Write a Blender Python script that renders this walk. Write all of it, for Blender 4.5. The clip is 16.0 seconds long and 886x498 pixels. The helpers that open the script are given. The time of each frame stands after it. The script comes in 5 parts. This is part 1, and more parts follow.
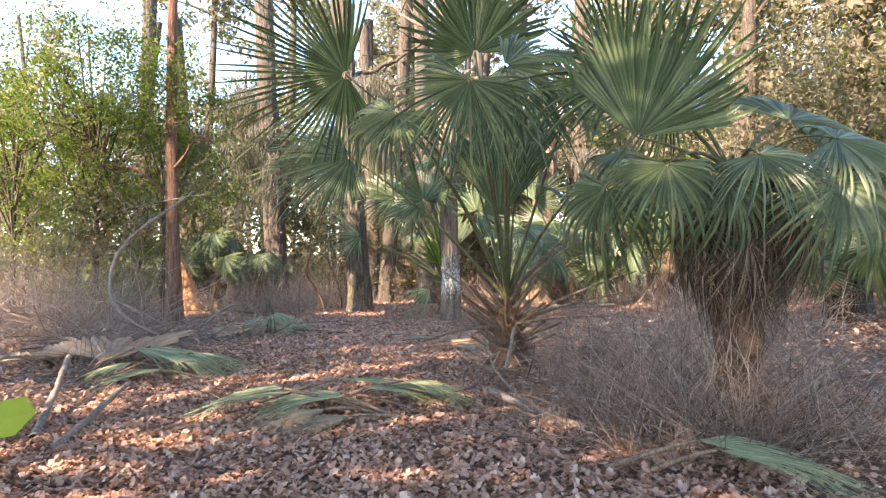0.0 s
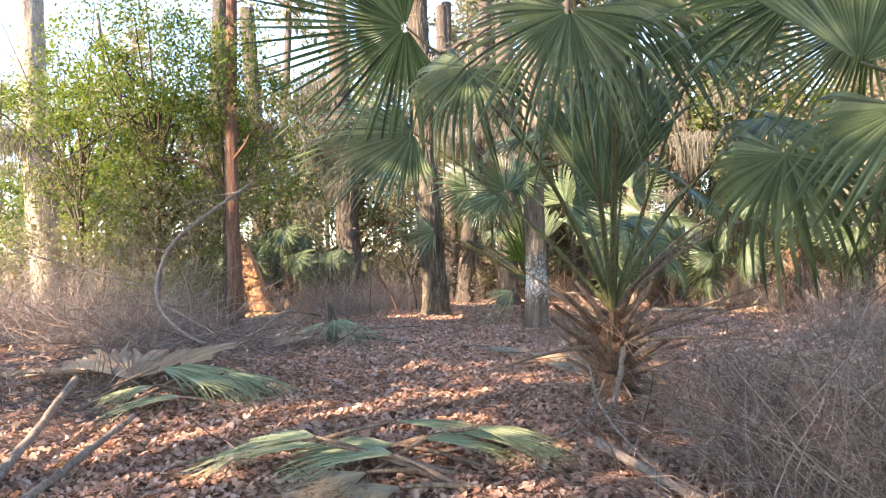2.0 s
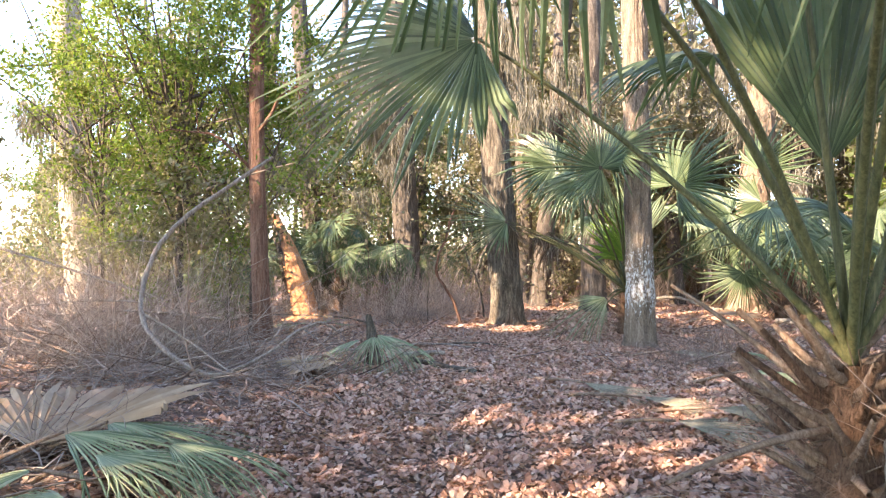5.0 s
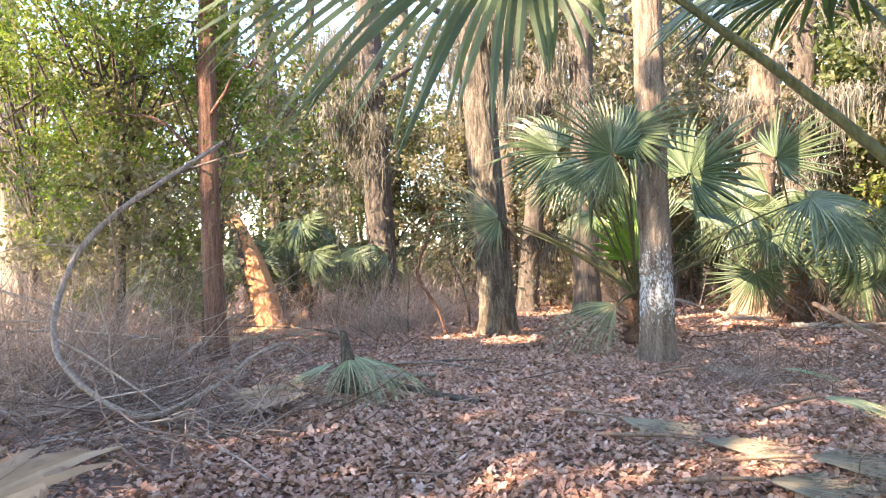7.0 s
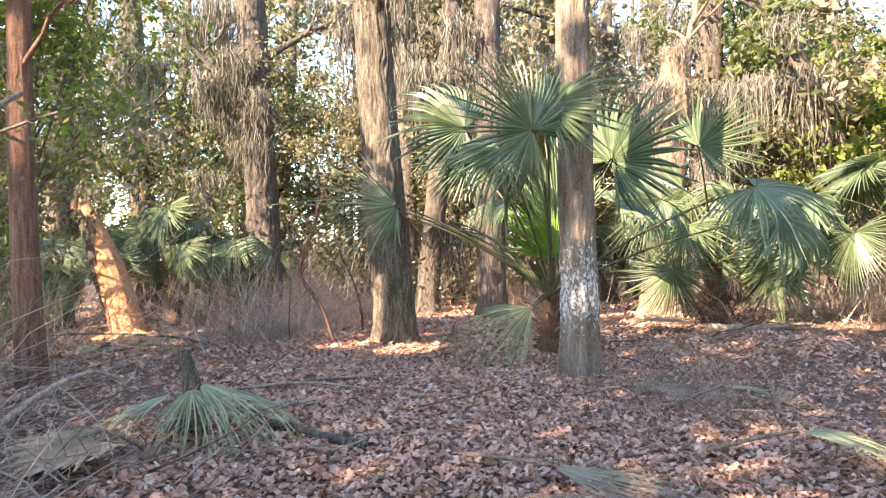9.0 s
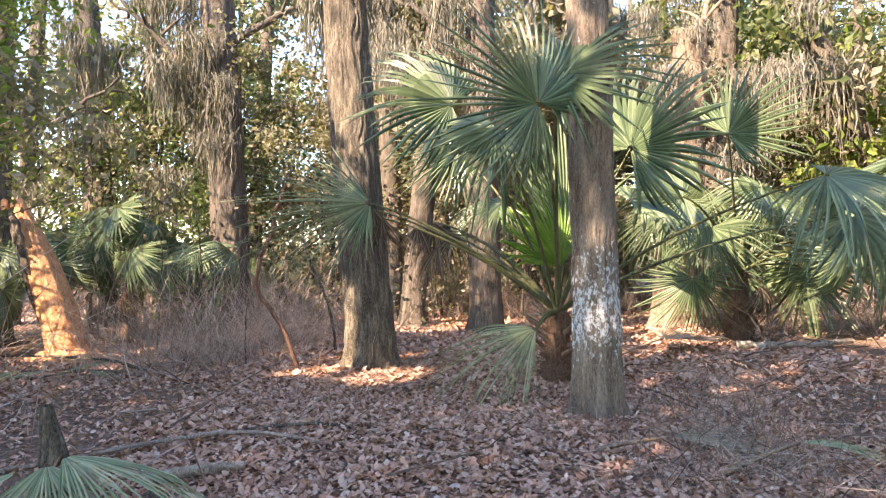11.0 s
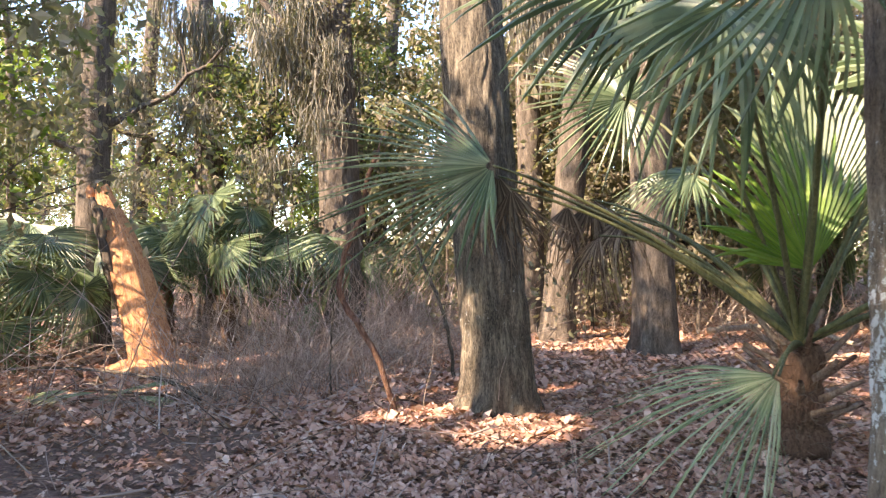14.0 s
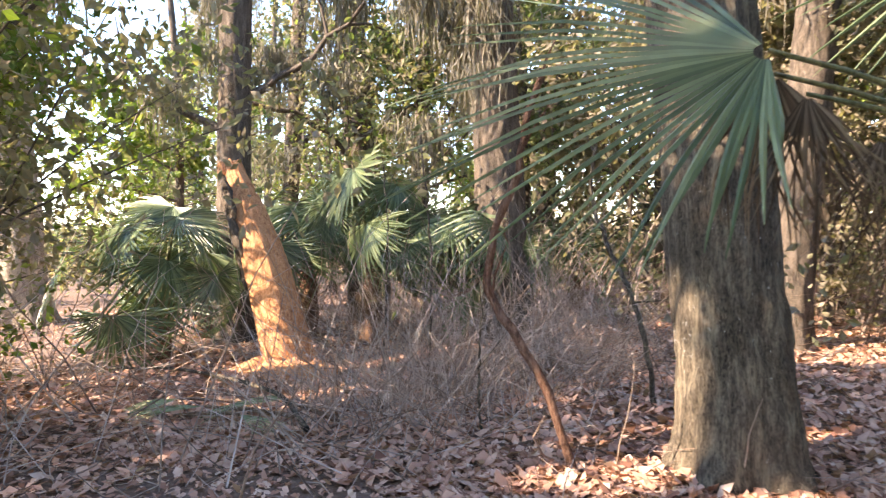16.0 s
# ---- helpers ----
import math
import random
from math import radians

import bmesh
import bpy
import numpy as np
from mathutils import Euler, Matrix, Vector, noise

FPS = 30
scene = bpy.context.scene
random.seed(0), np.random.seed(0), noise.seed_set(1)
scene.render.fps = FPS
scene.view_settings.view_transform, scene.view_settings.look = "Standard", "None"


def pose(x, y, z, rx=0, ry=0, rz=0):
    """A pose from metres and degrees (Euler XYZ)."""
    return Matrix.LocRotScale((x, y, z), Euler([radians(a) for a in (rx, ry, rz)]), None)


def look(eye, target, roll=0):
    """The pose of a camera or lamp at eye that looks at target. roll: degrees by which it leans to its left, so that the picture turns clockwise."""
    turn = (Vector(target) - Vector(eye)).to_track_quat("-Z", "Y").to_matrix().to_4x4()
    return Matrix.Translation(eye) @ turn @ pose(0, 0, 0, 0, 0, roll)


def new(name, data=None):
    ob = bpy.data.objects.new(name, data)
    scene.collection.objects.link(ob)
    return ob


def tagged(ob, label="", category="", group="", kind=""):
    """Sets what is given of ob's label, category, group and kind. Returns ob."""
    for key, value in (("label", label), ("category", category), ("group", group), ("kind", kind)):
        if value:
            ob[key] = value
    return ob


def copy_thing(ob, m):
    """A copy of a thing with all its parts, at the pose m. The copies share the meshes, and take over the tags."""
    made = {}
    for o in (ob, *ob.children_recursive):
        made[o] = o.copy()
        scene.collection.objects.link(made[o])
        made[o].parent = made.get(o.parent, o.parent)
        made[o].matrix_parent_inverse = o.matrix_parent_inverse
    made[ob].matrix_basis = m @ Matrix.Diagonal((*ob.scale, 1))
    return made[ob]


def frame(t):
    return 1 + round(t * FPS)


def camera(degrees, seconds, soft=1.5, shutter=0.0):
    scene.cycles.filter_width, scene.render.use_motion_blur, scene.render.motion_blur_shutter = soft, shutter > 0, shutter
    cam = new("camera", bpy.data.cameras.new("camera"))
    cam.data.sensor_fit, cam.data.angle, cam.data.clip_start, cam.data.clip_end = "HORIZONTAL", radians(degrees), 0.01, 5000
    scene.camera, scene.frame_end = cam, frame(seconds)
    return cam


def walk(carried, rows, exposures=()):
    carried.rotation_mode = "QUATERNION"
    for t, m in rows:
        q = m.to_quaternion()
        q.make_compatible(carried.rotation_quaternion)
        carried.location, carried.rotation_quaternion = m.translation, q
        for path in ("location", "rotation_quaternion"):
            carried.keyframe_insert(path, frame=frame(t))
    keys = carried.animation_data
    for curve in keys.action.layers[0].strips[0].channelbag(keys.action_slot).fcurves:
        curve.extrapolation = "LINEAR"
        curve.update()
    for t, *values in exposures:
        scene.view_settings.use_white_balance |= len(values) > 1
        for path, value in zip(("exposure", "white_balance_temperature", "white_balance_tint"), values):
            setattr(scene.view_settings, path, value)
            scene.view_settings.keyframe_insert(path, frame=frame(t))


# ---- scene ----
# The camera and its walk: seconds, x, y, z, yaw, pitch, roll
cam = camera(66.0, 16.0, soft=1.2, shutter=0.2)
ROWS = [
    (0, 0.206, -2.535, 1.422, -0.77, 1.03, -0.19),
    (0.5, 0.296, -1.990, 1.432, -0.14, 1.08, 0.10),
    (1, 0.285, -1.560, 1.458, 2.25, 0.50, 0.29),
    (1.5, 0.171, -1.190, 1.501, 3.85, 0.56, 0.11),
    (2, 0.186, -0.727, 1.476, 6.12, 0.70, -0.29),
    (2.5, 0.109, -0.278, 1.456, 7.21, 0.68, 0.02),
    (3, 0.018, 0.238, 1.451, 7.95, 0.75, 0.08),
    (3.5, 0.074, 0.832, 1.497, 8.72, 0.74, 0.24),
    (4, -0.033, 1.286, 1.499, 9.08, 0.59, 0.24),
    (4.5, -0.139, 1.773, 1.493, 10.66, 0.35, 0.27),
    (4.7, -0.173, 1.986, 1.501, 11.90, 0.29, 0.10),
    (6.8, -0.757, 3.608, 1.532, 9.60, -0.02, -0.40),
    (7, -0.783, 3.781, 1.532, 9.28, 0.28, -0.57),
    (7.5, -0.849, 4.259, 1.483, 7.61, -0.01, -0.65),
    (8, -0.849, 4.661, 1.513, 6.17, -0.17, -0.36),
    (8.5, -0.900, 5.066, 1.541, 3.73, 0.07, -0.34),
    (9, -0.904, 5.440, 1.520, 0.76, -0.20, -0.16),
    (9.5, -0.858, 5.938, 1.528, 0.18, 0.03, -0.40),
    (9.7, -0.872, 6.139, 1.519, -0.10, -0.04, -0.41),
    (11.8, -0.804, 7.662, 1.551, 0.80, 0.26, 0.27),
    (12, -0.808, 7.822, 1.536, 1.73, 0.08, 0.11),
    (12.5, -0.801, 8.303, 1.524, 3.52, -0.10, -0.03),
    (13, -0.886, 8.755, 1.502, 4.33, 0.20, -0.34),
    (13.5, -0.947, 9.287, 1.490, 7.20, 0.18, -0.18),
    (14, -0.992, 9.828, 1.487, 11.94, 0.06, 0.00),
    (14.5, -1.148, 10.352, 1.441, 13.52, 0.02, -0.01),
    (15, -1.222, 10.917, 1.400, 14.86, -0.54, -0.00),
    (15.5, -1.397, 11.371, 1.422, 19.27, -0.90, -0.31),
    (16, -1.602, 11.787, 1.436, 25.89, -1.27, -0.75),
]
walk(cam, [(t, pose(x, y, z, 90 + pitch, 0, yaw) @ pose(0, 0, 0, 0, 0, roll)) for t, x, y, z, yaw, pitch, roll in ROWS],
     exposures=[(t, e, 7150, 18.5) for t, e in ((0.0, 2.6), (3.0, 2.78), (7.5, 3.05), (9.5, 2.98), (12.5, 2.7), (14.5, 2.78), (16.0, 2.9))])

# Sky and sun: low winter sun from behind and to the left
SUN_ELEVATION, SUN_AZIMUTH = 33.0, 226.0
SUN_WAY = Vector((math.sin(radians(SUN_AZIMUTH)) * math.cos(radians(SUN_ELEVATION)),
                  math.cos(radians(SUN_AZIMUTH)) * math.cos(radians(SUN_ELEVATION)),
                  math.sin(radians(SUN_ELEVATION))))
world = bpy.data.worlds.new("world")
scene.world = world
world.use_nodes = True
sky = world.node_tree.nodes.new("ShaderNodeTexSky")
sky.sky_type, sky.sun_disc = "NISHITA", False
sky.sun_elevation, sky.sun_rotation = radians(SUN_ELEVATION), radians(SUN_AZIMUTH)
sky.dust_density, sky.ozone_density = 0.15, 3.2
world.node_tree.links.new(sky.outputs[0], world.node_tree.nodes["Background"].inputs[0])
world.node_tree.nodes["Background"].inputs[1].default_value = 0.15
sun = new("sun", bpy.data.lights.new("sun", "SUN"))
sun.data.energy, sun.data.angle, sun.data.color = 3.8, radians(0.6), (1.0, 0.84, 0.66)
sun.matrix_world = look(SUN_WAY * 60, (0, 0, 0))

rng = np.random.default_rng(11)


# ---- materials ----
class Nodes:
    def __init__(self, name):
        self.m = bpy.data.materials.new(name)
        self.m.use_nodes = True
        self.t = self.m.node_tree
        self.bsdf = self.t.nodes["Principled BSDF"]
        self.out = self.t.nodes["Material Output"]
        self.co = self.add("ShaderNodeTexCoord").outputs["Object"]

    def add(self, kind, **values):
        n = self.t.nodes.new(kind)
        for k, v in values.items():
            n.inputs[k].default_value = v
        return n

    def link(self, a, b):
        self.t.links.new(a, b)

    def noise(self, scale, detail=4, stretch=(1, 1, 1), rough=0.6):
        mp = self.add("ShaderNodeMapping", Scale=stretch)
        self.link(self.co, mp.inputs[0])
        n = self.add("ShaderNodeTexNoise", Scale=scale, Detail=detail, Roughness=rough)
        self.link(mp.outputs[0], n.inputs["Vector"])
        return n.outputs[0]

    def ramp(self, fac, stops):
        r = self.add("ShaderNodeValToRGB")
        while len(r.color_ramp.elements) < len(stops):
            r.color_ramp.elements.new(0.5)
        for e, (p, c) in zip(r.color_ramp.elements, stops):
            e.position, e.color = p, (*c, 1) if len(c) == 3 else c
        self.link(fac, r.inputs[0])
        return r.outputs[0]

    def mix(self, fac, a, b, blend="MIX"):
        n = self.t.nodes.new("ShaderNodeMix")
        n.data_type, n.blend_type = "RGBA", blend
        for s, v in ((n.inputs[0], fac), (n.inputs[6], a), (n.inputs[7], b)):
            if isinstance(v, (int, float)):
                s.default_value = v
            elif isinstance(v, tuple):
                s.default_value = (*v, 1)
            else:
                self.link(v, s)
        return n.outputs[2]

    def bump(self, height, strength, distance):
        b = self.add("ShaderNodeBump", Strength=strength, Distance=distance)
        self.link(height, b.inputs["Height"])
        self.link(b.outputs[0], self.bsdf.inputs["Normal"])


def bark(name, dark, mid, light, scale=9.0, stretch=0.18, lichen=0.0, bump=0.9, rough=0.92):
    s = Nodes(name)
    big = s.noise(1.6, 3)
    furrow = s.noise(scale * 1.7, 8, (1, 1, stretch), 0.78)
    grain = s.noise(90, 4, (1, 1, 0.35), 0.75)
    col = s.ramp(furrow, [(0.39, dark), (0.5, mid), (0.61, light)])
    col = s.mix(0.35, col, s.ramp(grain, [(0.4, dark), (0.6, light)]))
    col = s.mix(s.ramp(big, [(0.45, (0, 0, 0)), (0.7, (0.35, 0.35, 0.35))]), col, mid)
    if lichen:
        spot = s.noise(24, 6, (1, 1, 0.6), 0.8)
        zone = s.noise(2.2, 2)
        sep = s.add("ShaderNodeSeparateXYZ")
        s.link(s.co, sep.inputs[0])
        rng_n = s.add("ShaderNodeMapRange")
        for k, v in ((1, 0.15), (2, 0.9), (3, 0.0), (4, 1.0)):
            rng_n.inputs[k].default_value = v
        s.link(sep.outputs[2], rng_n.inputs[0])
        top = s.add("ShaderNodeMapRange")
        for k, v in ((1, 1.2), (2, 1.9), (3, 1.0), (4, 0.25)):
            top.inputs[k].default_value = v
        s.link(sep.outputs[2], top.inputs[0])
        m = s.add("ShaderNodeMath")
        m.operation = "MULTIPLY"
        s.link(rng_n.outputs[0], m.inputs[0])
        s.link(top.outputs[0], m.inputs[1])
        m2 = s.add("ShaderNodeMath")
        m2.operation = "MULTIPLY_ADD"
        s.link(m.outputs[0], m2.inputs[0])
        m2.inputs[1].default_value = 0.2 * lichen
        s.link(spot, m2.inputs[2])
        m3 = s.add("ShaderNodeMath")
        m3.operation = "MULTIPLY_ADD"
        s.link(zone, m3.inputs[0])
        m3.inputs[1].default_value = 0.15
        s.link(m2.outputs[0], m3.inputs[2])
        mask = s.ramp(m3.outputs[0], [(0.76, (0, 0, 0)), (0.80, (1, 1, 1))])
        col = s.mix(mask, col, (0.62, 0.62, 0.58))
    s.link(col, s.bsdf.inputs["Base Color"])
    s.bsdf.inputs["Roughness"].default_value = rough
    s.bsdf.inputs["Specular IOR Level"].default_value = 0.2
    s.bump(furrow, bump, 0.05)
    return s.m


def leafy(name, colours, trans=0.3, rough=0.5, spec=0.4, per="island", streak=0.0, bump=0.0):
    """Leaves and fronds: colour varies from leaf to leaf, and light comes through."""
    s = Nodes(name)
    if per == "island":
        rnd = s.add("ShaderNodeNewGeometry").outputs["Random Per Island"]
    else:
        rnd = s.add("ShaderNodeObjectInfo").outputs["Random"]
    n = len(colours)
    col = s.ramp(rnd, [(i / max(1, n - 1), c) for i, c in enumerate(colours)])
    blot = s.noise(7, 4)
    col = s.mix(0.55, col, s.ramp(blot, [(0.3, (0.55, 0.55, 0.55)), (0.7, (1.25, 1.25, 1.25))]), "MULTIPLY")
    if streak:
        fine = s.noise(40, 3, (1, 1, 1))
        col = s.mix(streak, col, s.ramp(fine, [(0.45, colours[0]), (0.8, (0.36, 0.33, 0.18))]))
    s.link(col, s.bsdf.inputs["Base Color"])
    s.bsdf.inputs["Roughness"].default_value = rough
    s.bsdf.inputs["Specular IOR Level"].default_value = spec
    if bump:
        s.bump(s.noise(60, 3), bump, 0.01)
    if trans:
        tr = s.add("ShaderNodeBsdfTranslucent")
        s.link(s.mix(1.0, col, (1.15, 1.25, 0.6), "MULTIPLY"), tr.inputs[0])
        mx = s.add("ShaderNodeMixShader", Fac=trans)
        s.link(s.bsdf.outputs[0], mx.inputs[1])
        s.link(tr.outputs[0], mx.inputs[2])
        s.link(mx.outputs[0], s.out.inputs[0])
    return s.m


def soil():
    s = Nodes("forest_soil")
    a, b = s.noise(0.6, 4), s.noise(26, 6, rough=0.75)
    col = s.ramp(b, [(0.3, (0.055, 0.032, 0.023)), (0.5, (0.18, 0.11, 0.078)), (0.68, (0.36, 0.235, 0.17))])
    col = s.mix(s.ramp(a, [(0.4, (0, 0, 0)), (0.65, (0.6, 0.6, 0.6))]), col, (0.2, 0.135, 0.095))
    s.link(col, s.bsdf.inputs["Base Color"])
    s.bsdf.inputs["Roughness"].default_value = 0.95
    s.bump(b, 1.0, 0.03)
    return s.m


SOIL = soil()
BARK_GREY = bark("grey_furrowed_bark", (0.03, 0.024, 0.019), (0.105, 0.085, 0.066), (0.22, 0.18, 0.142))
BARK_LICHEN = bark("lichen_bark", (0.05, 0.036, 0.026), (0.2, 0.152, 0.11), (0.37, 0.295, 0.22), 8, 0.16, 1.0)
BARK_STUMP = bark("dark_furrowed_bark", (0.02, 0.016, 0.013), (0.085, 0.07, 0.055), (0.3, 0.255, 0.185), 11, 0.13, 0.3)
BARK_CEDAR = bark("red_cedar_bark", (0.07, 0.035, 0.022), (0.20, 0.105, 0.07), (0.36, 0.215, 0.15), 14, 0.08)
BARK_ROT = bark("rotten_orange_wood", (0.19, 0.075, 0.034), (0.54, 0.265, 0.125), (0.68, 0.385, 0.21), 12, 0.35, bump=0.6)
BARK_PALE = bark("pale_bark", (0.12, 0.095, 0.07), (0.34, 0.28, 0.21), (0.52, 0.44, 0.34), 6, 0.3)
BARK_FAR = bark("far_bark", (0.035, 0.028, 0.022), (0.1, 0.08, 0.063), (0.19, 0.155, 0.122), 5, 0.2, bump=0.5)
BARK_TAN = bark("tan_weathered_wood", (0.1, 0.07, 0.048), (0.25, 0.18, 0.125), (0.38, 0.29, 0.21), 7, 0.2)
TWIG = leafy("dry_twig", [(0.11, 0.074, 0.056), (0.24, 0.165, 0.126), (0.34, 0.245, 0.19), (0.48, 0.38, 0.31)], 0.0, 0.9, 0.15)
BRANCH = bark("weathered_branch", (0.11, 0.08, 0.06), (0.26, 0.2, 0.155), (0.42, 0.35, 0.29), 16, 0.2, bump=0.4)
PALM_GREEN = leafy("palm_green", [(0.05, 0.08, 0.037), (0.115, 0.16, 0.08), (0.215, 0.265, 0.15)], 0.25, 0.4, 0.5, bump=0.15)
PALM_YOUNG = leafy("palm_young_green", [(0.10, 0.20, 0.03), (0.15, 0.26, 0.04), (0.2, 0.3, 0.06)], 0.45, 0.45, 0.4)
PALM_FALLEN = leafy("fallen_palm_green", [(0.11, 0.15, 0.072), (0.21, 0.255, 0.13), (0.31, 0.345, 0.19), (0.42, 0.41, 0.26)], 0.15, 0.5, 0.35)
PALM_DEAD = leafy("dead_palm_brown", [(0.05, 0.034, 0.024), (0.1, 0.07, 0.048), (0.17, 0.125, 0.09), (0.3, 0.24, 0.175)], 0.1, 0.8, 0.15)
PALM_GREY = leafy("withered_palm_grey", [(0.17, 0.135, 0.09), (0.27, 0.22, 0.15), (0.36, 0.31, 0.22), (0.25, 0.25, 0.15)], 0.1, 0.75, 0.2)
TWIG_GREY = leafy("grey_brown_twig", [(0.19, 0.14, 0.11), (0.31, 0.235, 0.185), (0.42, 0.33, 0.27), (0.54, 0.45, 0.38)], 0.0, 0.9, 0.15)
TWIG_PALE = leafy("pale_dry_stick", [(0.22, 0.165, 0.13), (0.34, 0.27, 0.22), (0.46, 0.38, 0.32)], 0.0, 0.85, 0.15)
PALM_TAN = leafy("tan_dry_palm", [(0.36, 0.24, 0.15), (0.45, 0.315, 0.205), (0.52, 0.385, 0.265)], 0.12, 0.7, 0.2)
PETIOLE = bark("green_petiole", (0.045, 0.052, 0.022), (0.095, 0.1, 0.045), (0.17, 0.165, 0.08), 20, 0.05, bump=0.2, rough=0.5)
PETIOLE_DRY = bark("dry_petiole", (0.10, 0.062, 0.04), (0.22, 0.145, 0.1), (0.36, 0.27, 0.2), 18, 0.1, bump=0.4)
FIBRE = bark("palm_fibre", (0.05, 0.028, 0.018), (0.17, 0.095, 0.06), (0.3, 0.19, 0.125), 25, 0.12, bump=0.9)
LITTER = leafy("dead_oak_leaves", [(0.17, 0.082, 0.056), (0.4, 0.215, 0.148), (0.54, 0.32, 0.23), (0.63, 0.415, 0.31), (0.45, 0.245, 0.17), (0.7, 0.53, 0.42)], 0.14, 0.75, 0.25)
LEAF_EVERGREEN = leafy("evergreen_leaf", [(0.07, 0.1, 0.045), (0.12, 0.155, 0.07), (0.18, 0.21, 0.09), (0.28, 0.27, 0.14)], 0.5, 0.4, 0.45)
LEAF_CEDAR = leafy("cedar_spray", [(0.09, 0.14, 0.03), (0.15, 0.21, 0.045), (0.22, 0.27, 0.07), (0.2, 0.17, 0.08)], 0.45, 0.7, 0.2)
LEAF_DRY = leafy("dry_canopy_leaf", [(0.2, 0.155, 0.115), (0.29, 0.23, 0.17), (0.37, 0.305, 0.23), (0.19, 0.19, 0.11)], 0.4, 0.7, 0.2)
LEAF_OLIVE = leafy("dusty_olive_leaf", [(0.16, 0.14, 0.1), (0.24, 0.205, 0.15), (0.31, 0.265, 0.2), (0.17, 0.185, 0.1), (0.4, 0.335, 0.265)], 0.45, 0.7, 0.2)
LEAF_BRIGHT = leafy("bright_seedling_leaf", [(0.28, 0.36, 0.045), (0.38, 0.45, 0.06)], 0.5, 0.5, 0.3)
MOSS = leafy("grey_hanging_moss", [(0.13, 0.12, 0.097), (0.2, 0.185, 0.15), (0.27, 0.25, 0.205)], 0.2, 0.95, 0.1)


# Places that the sun reaches through the trees: x, y, z and the width of the gap
LIT = [(-7.6, 18.8, 0.3, 0.8), (-7.8, 18.8, 1.4, 0.8), (-8.1, 18.8, 2.3, 0.7), (-2.43, 15.96, 0.1, 0.55), (-2.41, 15.94, 0.5, 0.53), (-2.41, 15.94, 0.85, 0.46), (-1.5, 15.3, 0.0, 0.4), (-15.3, 20.0, 1.5, 1.6), (-15.5, 20.0, 4.0, 1.6),
       (-1.5, 20.8, 0.9, 0.7), (-0.6, 21.2, 0.0, 0.9), (-7.0, 20.5, 2.4, 1.0), (5.0, 19.8, 0.0, 1.6), (8.0, 20.3, 0.0, 1.8), (3.8, 20.6, 5.0, 1.0), (0.35, 14.9, 1.7, 0.3), (-6.0, 17.0, 0.1, 0.5),
       (-8.2, 14.4, 4.8, 1.3), (-10.6, 15.0, 5.2, 1.3), (-9.2, 18.5, 1.0, 0.8), (-6.2, 20.5, 1.6, 1.0), (-10.0, 20.3, 1.4, 1.0), (2.6, 19.5, 0.0, 1.0)]


def lit(p):
    """Whether a leaf at p would stand in the sun's way to such a place."""
    keep = np.zeros(len(p), bool)
    s = np.array(SUN_WAY)
    for x, y, z, rad in LIT:
        d = p - np.array([x, y, z])
        along = d @ s
        keep |= (np.linalg.norm(d - along[:, None] * s, axis=1) < rad) & (along > 0.6 + rad)
    return keep


# ---- mesh helpers ----
def raw_mesh(name, verts, faces, material, smooth=True):
    """A mesh from arrays: verts n x 3 and faces m x 3 or m x 4."""
    verts, faces = np.asarray(verts, np.float32), np.asarray(faces, np.int32)
    me = bpy.data.meshes.new(name)
    k = faces.shape[1]
    me.vertices.add(len(verts))
    me.vertices.foreach_set("co", verts.ravel())
    me.loops.add(faces.size)
    me.loops.foreach_set("vertex_index", faces.ravel())
    me.polygons.add(len(faces))
    me.polygons.foreach_set("loop_start", np.arange(0, faces.size, k, dtype=np.int32))
    me.polygons.foreach_set("use_smooth", np.full(len(faces), smooth))
    me.materials.append(material)
    me.update(calc_edges=True)
    me.validate()
    return me


class Pile:
    """Gathers pieces of one mesh, all with faces of four corners."""
    def __init__(self):
        self.v, self.f, self.n = [], [], 0

    def put(self, v, f):
        self.v.append(np.asarray(v, float))
        self.f.append(np.asarray(f, int) + self.n)
        self.n += len(v)

    def tube(self, pts, radii, sides=6, wobble=0.0):
        pts = np.asarray(pts, float)
        d = np.gradient(pts, axis=0)
        d /= np.linalg.norm(d, axis=1)[:, None] + 1e-9
        ref = np.array([0.0, 0.0, 1.0]) if abs(d[:, 2]).mean() < 0.8 else np.array([1.0, 0.0, 0.0])
        a = np.cross(d, ref)
        a /= np.linalg.norm(a, axis=1)[:, None] + 1e-9
        b = np.cross(d, a)
        ang = np.arange(sides) / sides * 2 * np.pi
        r = np.asarray(radii, float)[:, None] * (1 + wobble * rng.normal(size=(len(pts), sides)))
        ring = pts[:, None] + r[..., None] * (np.cos(ang)[None, :, None] * a[:, None] + np.sin(ang)[None, :, None] * b[:, None])
        i, j = np.meshgrid(np.arange(len(pts) - 1), np.arange(sides), indexing="ij")
        k = (j + 1) % sides
        f = np.stack([i * sides + j, i * sides + k, (i + 1) * sides + k, (i + 1) * sides + j], -1).reshape(-1, 4)
        self.put(ring.reshape(-1, 3), f)

    def mesh(self, name, material, smooth=True):
        return raw_mesh(name, np.concatenate(self.v), np.concatenate(self.f), material, smooth)


def thing(name, where, label, category, group="", kind=""):
    ob = new(name)
    ob.matrix_basis = Matrix.Translation(where)
    return tagged(ob, label, category, group, kind)


